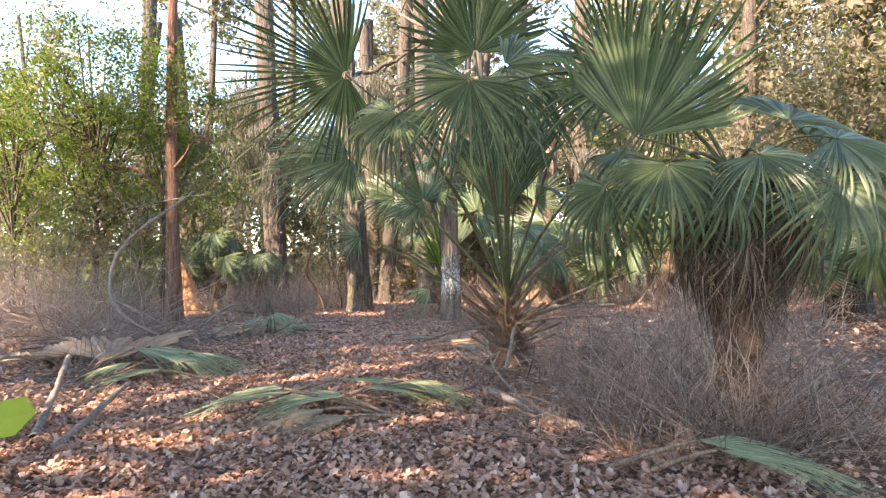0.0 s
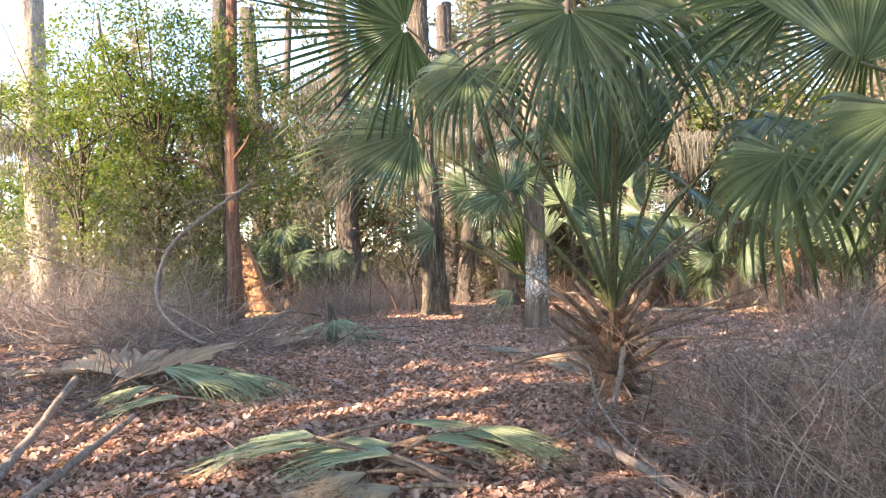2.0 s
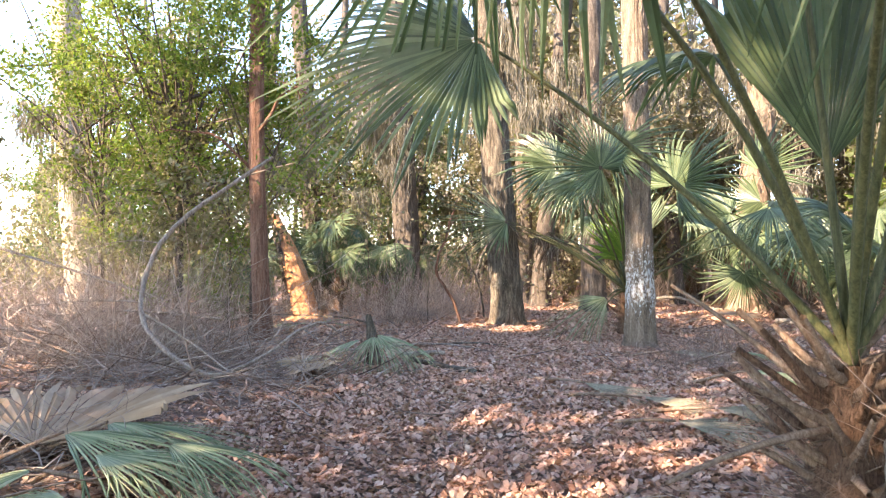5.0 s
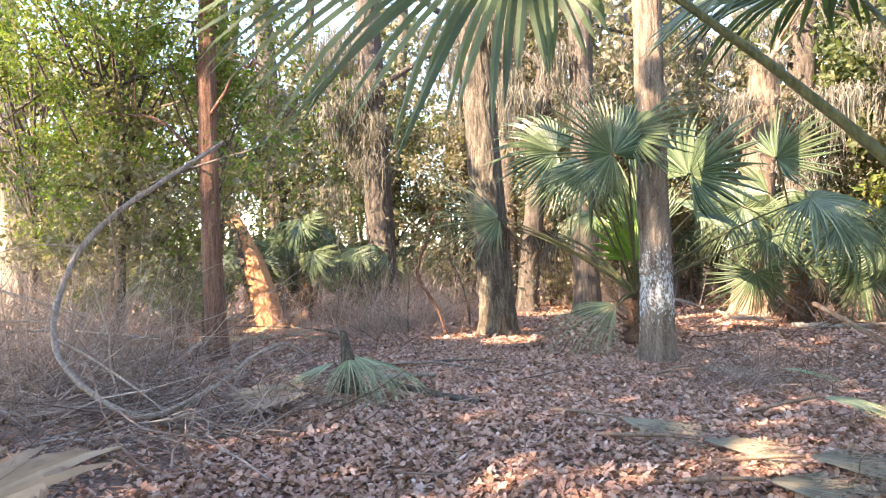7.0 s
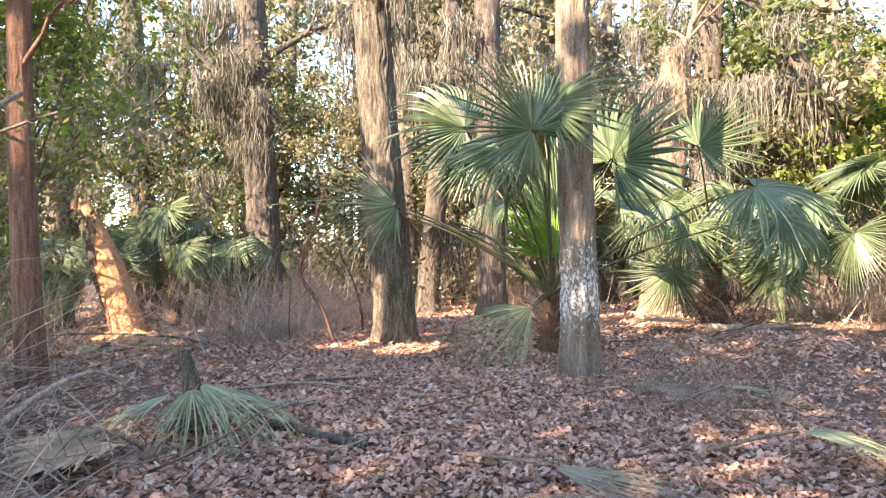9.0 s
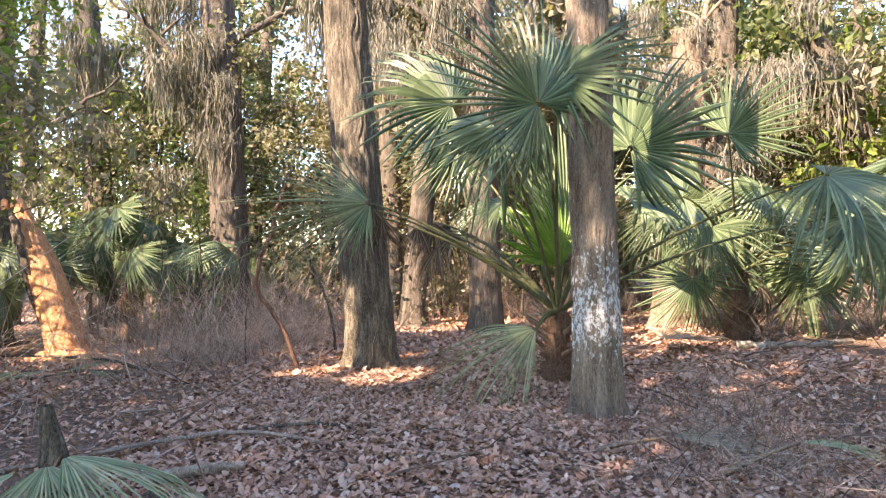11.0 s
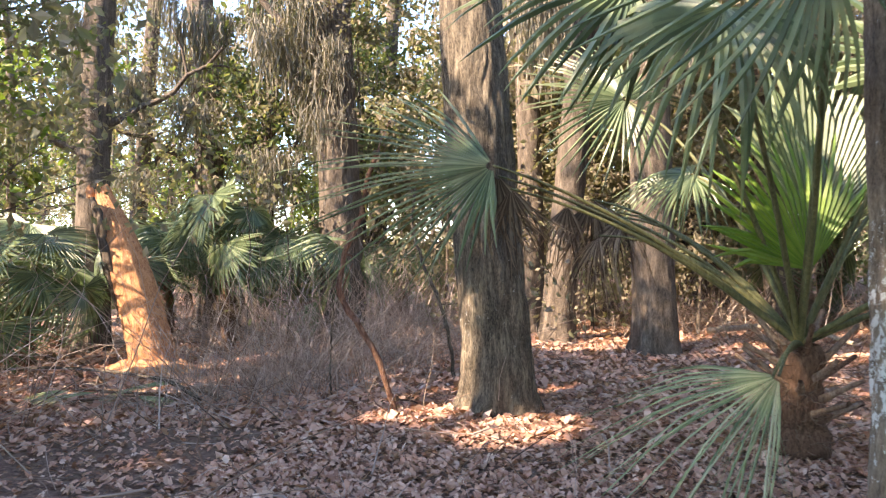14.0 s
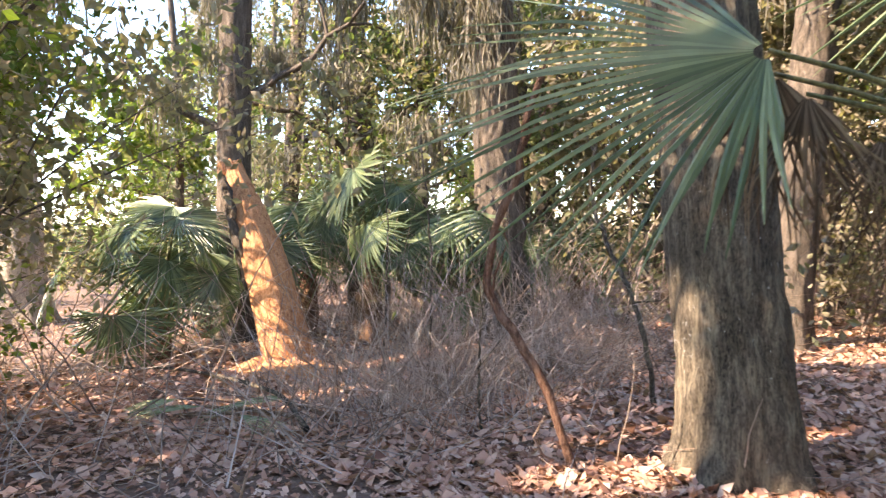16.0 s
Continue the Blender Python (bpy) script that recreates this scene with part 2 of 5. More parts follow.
def part(name, mesh, parent, world_matrix=None, label=""):
    """Links a mesh as one part under a thing or a part; world_matrix is where it stands."""
    ob = new(name, mesh)
    ob.parent = parent
    base = Matrix.Identity(4)
    up = parent
    while up is not None:
        base = up.matrix_basis @ base
        up = up.parent
    ob.matrix_basis = base.inverted() @ (world_matrix if world_matrix is not None else base)
    return tagged(ob, label)


LATTICE = rng.random((64, 64))


def vnoise(x, y):
    """Smooth value noise on a grid of random numbers that repeats after 64."""
    x, y = np.asarray(x, float), np.asarray(y, float)
    i, j = np.floor(x).astype(int), np.floor(y).astype(int)
    u, v = x - i, y - j
    u, v = u * u * (3 - 2 * u), v * v * (3 - 2 * v)
    g = lambda p, q: LATTICE[p % 64, q % 64]
    return (g(i, j) * (1 - u) + g(i + 1, j) * u) * (1 - v) + (g(i, j + 1) * (1 - u) + g(i + 1, j + 1) * u) * v - 0.5


def step(a, b, x):
    t = np.clip((np.asarray(x, float) - a) / (b - a), 0, 1)
    return t * t * (3 - 2 * t)


def height(x, y):
    """The lie of the land: nearly level, falling away a little to the far left."""
    x, y = np.asarray(x, float), np.asarray(y, float)
    z = 0.06 * vnoise(x * 0.7 + 9, y * 0.7) + 0.03 * vnoise(x * 2.3, y * 2.3 + 5)
    z = z - 0.26 * step(-2.5, -7, x) * step(13, 18, y)
    z = z + 0.10 * np.exp(-((x - 1.2) ** 2 + (y - 6.3) ** 2) / 0.5)
    return z + 0.4 * vnoise(x * 0.05, y * 0.05) * step(26, 60, np.hypot(x, y - 8))


def ground_at(x, y, lift=0.0):
    return Vector((x, y, float(height(x, y)) + lift))


# ---- ground ----
def spaced(lo, hi, fine, reach):
    mid = np.arange(lo, hi + 1e-6, fine)
    out = np.cumsum(fine * 1.35 ** np.arange(1, 40))
    out = out[out < reach]
    return np.concatenate([lo - out[::-1], mid, hi + out])


gx, gy = spaced(-10, 8, 0.12, 1500), spaced(-4, 24, 0.12, 1500)
GX, GY = np.meshgrid(gx, gy, indexing="ij")
gi, gj = np.meshgrid(np.arange(len(gx) - 1), np.arange(len(gy) - 1), indexing="ij")
gn = len(gy)
soil_faces = np.stack([gi * gn + gj, (gi + 1) * gn + gj, (gi + 1) * gn + gj + 1, gi * gn + gj + 1], -1).reshape(-1, 4)
ground = new("ground", raw_mesh("ground", np.stack([GX, GY, height(GX, GY)], -1).reshape(-1, 3), soil_faces, SOIL))
tagged(ground, "brown forest floor of soil and crumbled leaves", "ground", kind="structure")


def scatter_leaves(name, xy, size, curl, label, lift=0.006, slope=0.35, plain=False):
    """Fallen leaves, each lobed, folded along its rib and lying at its own tilt."""
    n = len(xy)
    s = size * (0.6 + 0.8 * rng.random(n))
    outline = np.array([[-1.0, 0.0], [-0.35, 0.34], [-0.1, 0.18], [0.3, 0.36], [1.0, 0.0], [0.3, -0.36], [-0.1, -0.18], [-0.35, -0.34]])
    faces = np.array([[0, 7, 2, 1], [2, 7, 6, 3], [3, 6, 5, 4]])
    if plain:
        outline, faces = np.array([[-1.0, 0.05], [-0.1, -0.36], [1.0, 0.0], [0.15, 0.34]]), np.array([[0, 1, 2, 3]])
    k = len(outline)
    p = np.zeros((n, k, 3))
    p[..., 0] = outline[None, :, 0] * s[:, None] * 0.5
    p[..., 1] = outline[None, :, 1] * s[:, None] * (0.6 + 0.6 * rng.random((n, 1)))
    c = curl * rng.normal(size=(n, 1)) * 8
    p[..., 2] = c * (p[..., 1] ** 2 + 0.5 * p[..., 0] ** 2) / np.maximum(0.05, s[:, None])
    a, t1, t2 = rng.random(n) * 2 * np.pi, slope * rng.normal(size=n), slope * rng.normal(size=n)
    p[..., 2] += p[..., 0] * t1[:, None] + p[..., 1] * t2[:, None]
    x = p[..., 0] * np.cos(a)[:, None] - p[..., 1] * np.sin(a)[:, None] + xy[:, :1]
    y = p[..., 0] * np.sin(a)[:, None] + p[..., 1] * np.cos(a)[:, None] + xy[:, 1:]
    low = p[..., 2].min(1, keepdims=True)
    z = p[..., 2] - low * 0.75 + height(xy[:, 0], xy[:, 1])[:, None] + lift + 0.02 * rng.random((n, 1))
    v = np.stack([x, y, z], -1).reshape(-1, 3)
    f = (faces[None] + k * np.arange(n)[:, None, None]).reshape(-1, 4)
    return tagged(new(name, raw_mesh(name, v, f, LITTER, False)), label, "leaves", kind="stuff")


def spread(n, x0, x1, y0, y1):
    return np.stack([x0 + (x1 - x0) * rng.random(n), y0 + (y1 - y0) * rng.random(n)], 1)


scatter_leaves("leaf_litter", np.concatenate([spread(64000, -6.5, 5, -2.5, 18), spread(75000, -3.5, 2.5, 0.5, 16)]), 0.056, 0.2,
               "dense litter of curled brown oak leaves on the ground")
scatter_leaves("far_leaf_litter", np.concatenate([spread(42000, -9, 5, 15, 24), spread(22000, -16, 13, 15, 32), spread(16000, -14, -5, 0, 17), spread(14000, 4, 13, -2, 17), spread(12000, -12, 12, -12, 0)]), 0.085, 0.2,
               "litter of pale brown leaves between the far trees", plain=True)


# ---- palms ----
def fan(radius=1.0, n=38, spread_deg=250.0, droop=0.5, arch=0.15, cup=0.25, fold=0.95, united=0.45, jitter=0.045, seed=1, material=None, tip=1.0, ragged=0.09, skew=0.0):
    """A palm blade: pleated segments joined near the stalk and free towards their hanging tips. The stalk's end is the origin, +Y the blade's middle, +Z its upper face."""
    r = np.random.default_rng(seed)
    pile = Pile()
    step_a = radians(spread_deg) / n
    s = np.array([0.03, 0.16, united * 0.7, united, united + 0.18, united + 0.33, 0.93, 1.02])
    for i in range(n):
        a0 = (i + 0.5 - n / 2) * step_a
        side = abs(a0) / radians(spread_deg / 2)
        length = radius * (1.0 - 0.4 * side ** 2) * (1 + skew * a0 / radians(spread_deg / 2)) * max(0.45, 1 + ragged * r.normal())
        rho = np.where(s <= united, s * radius, united * radius + (s - united) / (1 - united) * (length - united * radius))
        half = np.where(s <= united, rho * math.tan(step_a / 2), 0)
        w0 = united * radius * math.tan(step_a / 2)
        free = np.clip((s - united) / (1.02 - united), 0, 1)
        half = np.where(s > united, w0 * (1 + 0.75 * free) * (1 - free ** 2.3) * 0.8, half)
        half = np.maximum(half, 0.0012)
        sag = droop * (0.6 + 0.8 * r.random()) * length * np.clip(free, 0, 1) ** 2 * tip
        drop = -arch * radius * (rho / radius) ** 2 * (1 - 0.4 * side) - sag
        a = a0 + r.normal() * jitter * 1.6 * free
        cx = np.sin(a) * rho * (1 - 0.25 * free ** 2 * droop)
        cy = np.cos(a) * rho * (1 - 0.25 * free ** 2 * droop)
        tx, ty = np.cos(a), -np.sin(a)
        lift = cup * np.abs(cx) * 0.8
        ridge = fold * half
        twist = r.normal() * 0.25 * free
        left = np.stack([cx - tx * half, cy - ty * half, drop + lift - ridge * 0.5 + twist * half], 1)
        mid = np.stack([cx, cy, drop + lift + ridge * 0.5], 1)
        right = np.stack([cx + tx * half, cy + ty * half, drop + lift - ridge * 0.5 - twist * half], 1)
        k = len(s)
        j = np.arange(k - 1)
        f = np.concatenate([np.stack([j, j + k, j + k + 1, j + 1], 1), np.stack([j + k, j + 2 * k, j + 2 * k + 1, j + k + 1], 1)])
        pile.put(np.concatenate([left, mid, right]), f)
    return pile.mesh("blade", material, False)


BLADES = {
    "open": [fan(1, 42, 265, 0.2, 0.10, 0.05, united=0.4, seed=3, material=PALM_GREEN), fan(1, 40, 245, 0.3, 0.15, 0.1, united=0.4, seed=4, material=PALM_GREEN)],
    "hang": [fan(1, 40, 250, 0.45, 0.15, -0.1, united=0.4, seed=5, material=PALM_GREEN), fan(1, 36, 230, 0.65, 0.2, -0.2, united=0.38, seed=6, material=PALM_GREEN)],
    "cup": [fan(1, 38, 230, 0.12, -0.05, 0.45, united=0.44, seed=7, material=PALM_GREEN), fan(1, 38, 210, 0.08, 0.0, 0.6, united=0.47, seed=8, material=PALM_GREEN)],
    "stiff": [fan(1, 40, 220, 0.05, 0.04, 0.06, united=0.44, seed=17, material=PALM_GREEN), fan(1, 38, 200, 0.13, 0.08, -0.1, united=0.44, seed=18, material=PALM_GREEN)],
    "upright": [fan(1, 30, 84, 0.04, -0.02, 0.3, united=0.58, seed=19, material=PALM_GREEN), fan(1, 26, 64, 0.04, 0.0, 0.35, united=0.6, seed=20, material=PALM_GREEN)],
    "roof": [fan(1, 58, 255, 0.1, 0.05, -0.16, united=0.27, seed=23, jitter=0.02, material=PALM_GREEN), fan(1, 36, 220, 0.2, 0.05, -0.06, united=0.32, seed=24, jitter=0.045, ragged=0.1, material=PALM_GREEN)],
    "wide": [fan(1, 50, 310, 0.14, 0.1, -0.05, united=0.27, seed=27, jitter=0.02, material=PALM_GREEN)],
    "grey": [fan(1, 64, 70, 0.03, 0.0, 0.0, united=0.2, seed=28, jitter=0.12, ragged=0.2, material=PALM_GREY), fan(1, 60, 90, 0.04, 0.0, 0.0, united=0.2, seed=29, jitter=0.14, ragged=0.2, material=PALM_GREY)],
    "young": [fan(1, 30, 120, 0.12, 0.05, 0.3, united=0.47, seed=9, material=PALM_YOUNG)],
    "fallen": [fan(1, 34, 82, 0.16, 0.1, 0.02, united=0.22, seed=10, jitter=0.1, ragged=0.2, material=PALM_FALLEN), fan(1, 28, 50, 0.14, 0.06, 0.0, united=0.2, seed=11, jitter=0.09, ragged=0.22, material=PALM_FALLEN)],
    "arched": [fan(1, 26, 105, 0.32, 0.16, -0.25, united=0.15, seed=33, jitter=0.06, ragged=0.14, material=PALM_FALLEN)],
    "drape": [fan(1, 36, 165, 0.1, 0.06, -0.12, united=0.2, seed=35, jitter=0.03, ragged=0.08, skew=0.48, material=PALM_GREEN), fan(1, 50, 185, 0.14, 0.08, -0.1, united=0.38, seed=37, jitter=0.025, ragged=0.08, skew=0.35, material=PALM_GREEN)],
    "wedge": [fan(1, 40, 125, 0.1, 0.0, 0.3, united=0.52, seed=36, jitter=0.03, material=PALM_GREEN)],
    "spray": [fan(1, 52, 238, 0.07, 0.04, -0.04, united=0.29, seed=31, jitter=0.022, ragged=0.07, material=PALM_GREEN), fan(1, 48, 240, 0.3, 0.12, -0.12, united=0.3, seed=32, jitter=0.035, ragged=0.1, material=PALM_GREEN)],
    "dead": [fan(1, 30, 120, 0.5, 0.2, -0.5, seed=12, jitter=0.09, united=0.25, ragged=0.18, material=PALM_DEAD), fan(1, 26, 90, 0.35, 0.1, -0.6, seed=13, jitter=0.1, united=0.2, ragged=0.18, material=PALM_DEAD)],
    "tan": [fan(1, 26, 150, 0.05, 0.02, 0.25, seed=14, united=0.66, fold=0.9, jitter=0.05, ragged=0.12, material=PALM_TAN)],
}


def aim(at, axis, face, scale=1.0):
    """A pose at a place whose +Y runs along axis and whose +Z turns towards face."""
    y = Vector(axis).normalized()
    z = Vector(face) - y * Vector(face).dot(y)
    z = z.normalized() if z.length > 1e-4 else y.orthogonal().normalized()
    x = y.cross(z)
    m = Matrix((x, y, z)).transposed().to_4x4()
    return Matrix.Translation(at) @ m @ Matrix.Diagonal((scale, scale, scale, 1))


def bow(a, b, lift, n=9):
    """Points of a stalk that rises from a and bends over to b."""
    a, b = np.array(a, float), np.array(b, float)
    c = (a + b) / 2 + np.array(lift, float)
    t = np.linspace(0, 1, n)[:, None]
    return (1 - t) ** 2 * a + 2 * t * (1 - t) * c + t ** 2 * b


def frond(palm, base, hub, axis, face, radius, style="open", lift=(0, 0, 0.25), pick=0, thick=0.017, dry=False):
    """One palm leaf: a stalk from the crown to the hub, and the blade on it."""
    pile = Pile()
    pts = bow(base, hub, lift)
    local = pts - np.array(palm.location)
    pile.tube(local, np.linspace(thick * 1.7, thick * 0.55, len(pts)), 6)
    stalk = part("petiole", pile.mesh("petiole", PETIOLE_DRY if dry else PETIOLE), palm)
    blades = BLADES[style]
    part("blade", blades[pick % len(blades)], stalk, aim(hub, axis, face, radius))


def leaf_bases(palm, foot, top, count, reach, seed, spread_r=0.12):
    """Cut-off stalks that stand out round a palm's short trunk, each a part."""
    r = np.random.default_rng(seed)
    for i in range(count):
        f = (i + 0.5) / count
        a = i * 2.4 + r.normal() * 0.2
        root = Vector(foot).lerp(Vector(top), f)
        out = Vector((math.cos(a), math.sin(a), 0))
        length = reach * (0.5 + 0.7 * r.random())
        rise = 0.25 + 1.0 * f + 0.25 * r.normal()
        p0 = root + out * 0.05
        p1 = p0 + out * spread_r + Vector((0, 0, 0.06))
        p2 = p1 + (out + Vector((0, 0, rise))).normalized() * length
        pile = Pile()
        pile.tube(np.array([p0, p1, (p1 + p2) / 2, p2]) - np.array(palm.location), [0.035, 0.03, 0.02, 0.014 + 0.008 * r.random()], 6, 0.1)
        part("leaf_base", pile.mesh("leaf_base", PETIOLE_DRY if r.random() < 0.75 else FIBRE), palm)


def fibrous_trunk(palm, foot, top, r0, r1, seed):
    """A palm's trunk, shaggy with fibre."""
    r = np.random.default_rng(seed)
    pile = Pile()
    n = 14
    pts = bow(foot, top, (0.02, 0.01, 0), n) - np.array(palm.location)
    pile.tube(pts, np.linspace(r0, r1, n) * (1 + 0.12 * r.normal(size=n)), 18, 0.07)
    part("trunk", pile.mesh("trunk", FIBRE), palm)
    pile = Pile()
    for i in range(140):
        k = r.random()
        p = np.array(foot) * (1 - k) + np.array(top) * k - np.array(palm.location)
        a = r.random() * 6.28
        o = np.array([math.cos(a), math.sin(a), 0])
        rad = r0 * (1 - k) + r1 * k
        q = p + o * rad * 0.8
        e = q + o * (0.08 + 0.16 * r.random()) + np.array([0, 0, -0.05 + 0.25 * r.random()]) + r.normal(size=3) * 0.04
        pile.tube(np.stack([q, (q + e) / 2 + r.normal(size=3) * 0.02, e]), [0.005, 0.004, 0.002], 3)
    tagged(part("fibre", pile.mesh("fibre", PETIOLE_DRY), palm), "loose dry fibres", kind="stuff")


def wild_fronds(palm, crown, count, stalk, radius, seed, low=-10, high=78, styles=("spray", "stiff", "hang", "spray"), start=0.0):
    """Leaves all round a crown, upright ones youngest, the outer ones bending over."""
    r = np.random.default_rng(seed)
    for i in range(count):
        az = start + i * 2.39996 + r.normal() * 0.15
        el = radians(high + (low - high) * ((i + 0.5) / count) + r.normal() * 5)
        length = stalk * (0.8 + 0.4 * r.random())
        out = Vector((math.cos(az), math.sin(az), 0))
        hub = Vector(crown) + out * length * math.cos(el) + Vector((0, 0, length * math.sin(el)))
        e2 = el - radians(80 + 50 * r.random())
        axis = out * math.cos(e2) + Vector((0, 0, math.sin(e2)))
        face = Vector((0, 0, 0.5)) + out * 0.85 + Vector(r.normal(size=3) * 0.3)
        style = styles[i % len(styles)]
        frond(palm, crown, hub, axis, face, radius * (0.85 + 0.3 * r.random()), style, (0, 0, 0.18 * length), int(r.integers(2)))


def skirt(palm, top, count, radius, seed, ring=0.2, drop=0.9):
    """Dead leaves that hang down round a palm's trunk."""
    r = np.random.default_rng(seed)
    for i in range(count):
        a = i * 2.4 + r.normal() * 0.2
        out = Vector((math.cos(a), math.sin(a), 0))
        base = Vector(top) + Vector((0, 0, -0.1 * r.random()))
        hub = base + out * (ring + 0.35 * r.random()) + Vector((0, 0, -drop * (0.15 + 0.5 * r.random())))
        axis = out * 0.35 + Vector((0.1 * r.normal(), 0.1 * r.normal(), -1))
        frond(palm, base, hub, axis, out, radius * (0.7 + 0.5 * r.random()), "dead", out * 0.2 + Vector((0, 0, 0.15)), int(r.integers(2)), 0.013, True)


# The near palm beside the path
PA = ground_at(1.15, 6.3)
palm_near = thing("fan_palm", PA, "large green fan palm with brown cut leaf stalks round its base", "palm", "fan palms")
A0 = PA + Vector((0, 0, 0.85))
fibrous_trunk(palm_near, PA, A0, 0.24, 0.13, 21)
leaf_bases(palm_near, PA + Vector((0, 0, 0.1)), A0, 48, 0.5, 22, 0.15)
for hub, axis, face, radius, style, lift, pick in (
        ((-0.86, 6.22, 2.76), (-0.85, -0.25, -0.28), (-0.15, -0.85, 0.5), 1.32, "drape", (0.1, 0.0, 0.2), 1),
        ((-0.85, 5.7, 3.68), (-1.0, 0.1, -0.05), (0.1, 0.85, 0.5), 1.65, "spray", (0.4, 0.1, 0.35), 0),
        ((0.56, 4.0, 3.17), (-0.3, -0.3, -0.85), (-0.05, -0.95, 0.35), 1.15, "spray", (0.0, 0.1, 0.5), 1),
        ((-0.2, 4.9, 3.05), (-0.5, -0.4, -0.8), (-0.2, -0.8, 0.4), 0.85, "hang", (0.0, 0.1, 0.5), 0),
        ((0.95, 4.5, 3.45), (0.85, -0.2, -0.35), (0.05, -0.9, 0.45), 1.2, "spray", (0.0, 0.1, 0.5), 1),
        ((0.75, 6.2, 4.1), (-0.3, -0.2, 1.0), (0.2, 0.9, 0.3), 1.3, "cup", (0.0, 0.0, 0.2), 1),
        ((1.08, 6.45, 2.0), (0.02, 0.12, 1.0), (0.0, -1.0, 0.1), 1.75, "upright", (0.0, 0.0, 0.0), 0),
        ((1.3, 6.6, 2.35), (0.14, 0.25, 1.0), (-0.2, -1.0, 0.2), 1.6, "upright", (0.0, 0.0, 0.0), 1),
        ((1.15, 5.4, 3.75), (0.7, -0.6, 0.15), (0.0, -0.5, 0.9), 1.3, "hang", (0.0, 0.2, 0.3), 1),
        ((2.5, 5.8, 2.75), (0.8, -0.4, -0.35), (0.2, -0.5, 0.9), 1.0, "hang", (-0.2, 0.0, 0.3), 0),
        ((2.2, 7.6, 2.3), (0.7, 0.5, -0.3), (0.0, -0.6, 0.9), 0.95, "open", (0.0, 0.0, 0.25), 0),
        ((1.9, 8.2, 1.6), (0.5, 0.8, 0.1), (-0.1, -1.0, 0.35), 0.85, "open", (0.0, 0.1, 0.1), 1),
        ((0.7, 7.7, 3.0), (-0.4, 0.8, 0.1), (0.0, -0.3, 1.0), 1.1, "open", (0.0, 0.0, 0.3), 0),
        ((2.1, 6.7, 3.6), (0.6, 0.2, 0.5), (-0.3, -0.6, 0.7), 1.2, "open", (0.0, 0.0, 0.2), 1)):
    frond(palm_near, A0, hub, axis, face, radius, style, lift, pick)
for hub, axis, radius in (((2.55, 7.2, 2.0), (0.2, -0.2, -1.0), 0.62), ((2.8, 7.1, 1.9), (0.5, -0.1, -1.0), 0.6), ((2.7, 7.35, 1.95), (0.1, 0.2, -1.0), 0.55)):
    frond(palm_near, A0, hub, axis, (0.2, -1.0, 0.2), radius, "dead", (0.0, 0.0, 0.3), 1, 0.013, True)
for hub, axis in (((2.6, 5.5, 1.3), (1, -0.3, 0.1)), ((2.7, 6.5, 1.0), (1, 0.2, 0.0)), ((0.1, 5.4, 0.5), (-1, -0.8, -0.2)), ((2.1, 5.0, 0.8), (0.7, -0.7, -0.1)), ((0.3, 6.9, 1.3), (-0.8, 0.4, 0.5))):
    bare = Pile()
    bare.tube(bow(A0 - Vector((0, 0, 0.35)), hub, (0, 0, 0.1)) - np.array(PA), np.linspace(0.026, 0.01, 9), 6, 0.05)
    part("leaf_base", bare.mesh("leaf_base", PETIOLE_DRY), palm_near, None, "long bare brown stalk")

# The palm with a skirt of dead leaves, right of the start of the path
PR = ground_at(2.85, 3.35)
palm_skirt = thing("fan_palm", PR, "fan palm with a thick skirt of hanging dead leaves", "palm", "fan palms")
R0 = PR + Vector((-0.05, -0.05, 2.1))
fibrous_trunk(palm_skirt, PR, R0, 0.2, 0.16, 31)
leaf_bases(palm_skirt, PR + Vector((0, 0, 1.2)), R0, 20, 0.3, 34, 0.1)
skirt(palm_skirt, R0, 34, 0.85, 32, 0.22, 0.5)
skirt(palm_skirt, R0 + Vector((0, 0, -0.35)), 16, 0.7, 33, 0.15, 0.45)
for hub, axis, face, radius, style, lift, pick in (
        ((1.72, 2.5, 2.34), (0.36, 0.1, 1.0), (0.25, 0.95, 0.05), 1.3, "wedge", (0, 0, 0.1), 0),
        ((1.98, 2.62, 2.16), (-0.25, -0.35, -0.9), (-0.2, -0.9, 0.4), 0.7, "hang", (0, 0, 0.3), 1),
        ((2.72, 2.68, 2.24), (0.35, -0.6, -0.35), (0.0, -0.7, 0.7), 0.75, "spray", (0, 0, 0.25), 1),
        ((3.45, 2.9, 2.4), (0.8, -0.3, -0.25), (0.1, -0.6, 0.8), 1.0, "spray", (0, 0, 0.3), 1),
        ((3.3, 2.6, 2.0), (0.5, -0.5, -0.75), (0.1, -0.8, 0.5), 0.8, "hang", (0, 0, 0.4), 0),
        ((1.7, 3.3, 2.05), (-0.5, -0.2, -0.9), (-0.4, -0.8, 0.4), 0.75, "hang", (0, 0, 0.4), 1),
        ((2.5, 2.75, 2.05), (0.0, -0.4, -0.95), (0.0, -0.95, 0.3), 0.7, "hang", (0, 0, 0.4), 1),
        ((2.6, 4.2, 3.1), (-0.9, -0.1, 0.05), (0.05, 0.8, 0.6), 1.2, "spray", (0, 0, 0.2), 0),
        ((1.95, 3.6, 3.1), (-0.5, -0.3, 0.7), (0.15, 0.85, 0.4), 1.05, "spray", (0, 0, 0.2), 1),
        ((3.7, 4.1, 2.8), (0.7, 0.5, 0.3), (-0.1, -0.7, 0.7), 1.1, "open", (0, 0, 0.3), 1)):
    frond(palm_skirt, R0, hub, axis, face, radius, style, lift, pick, 0.014)

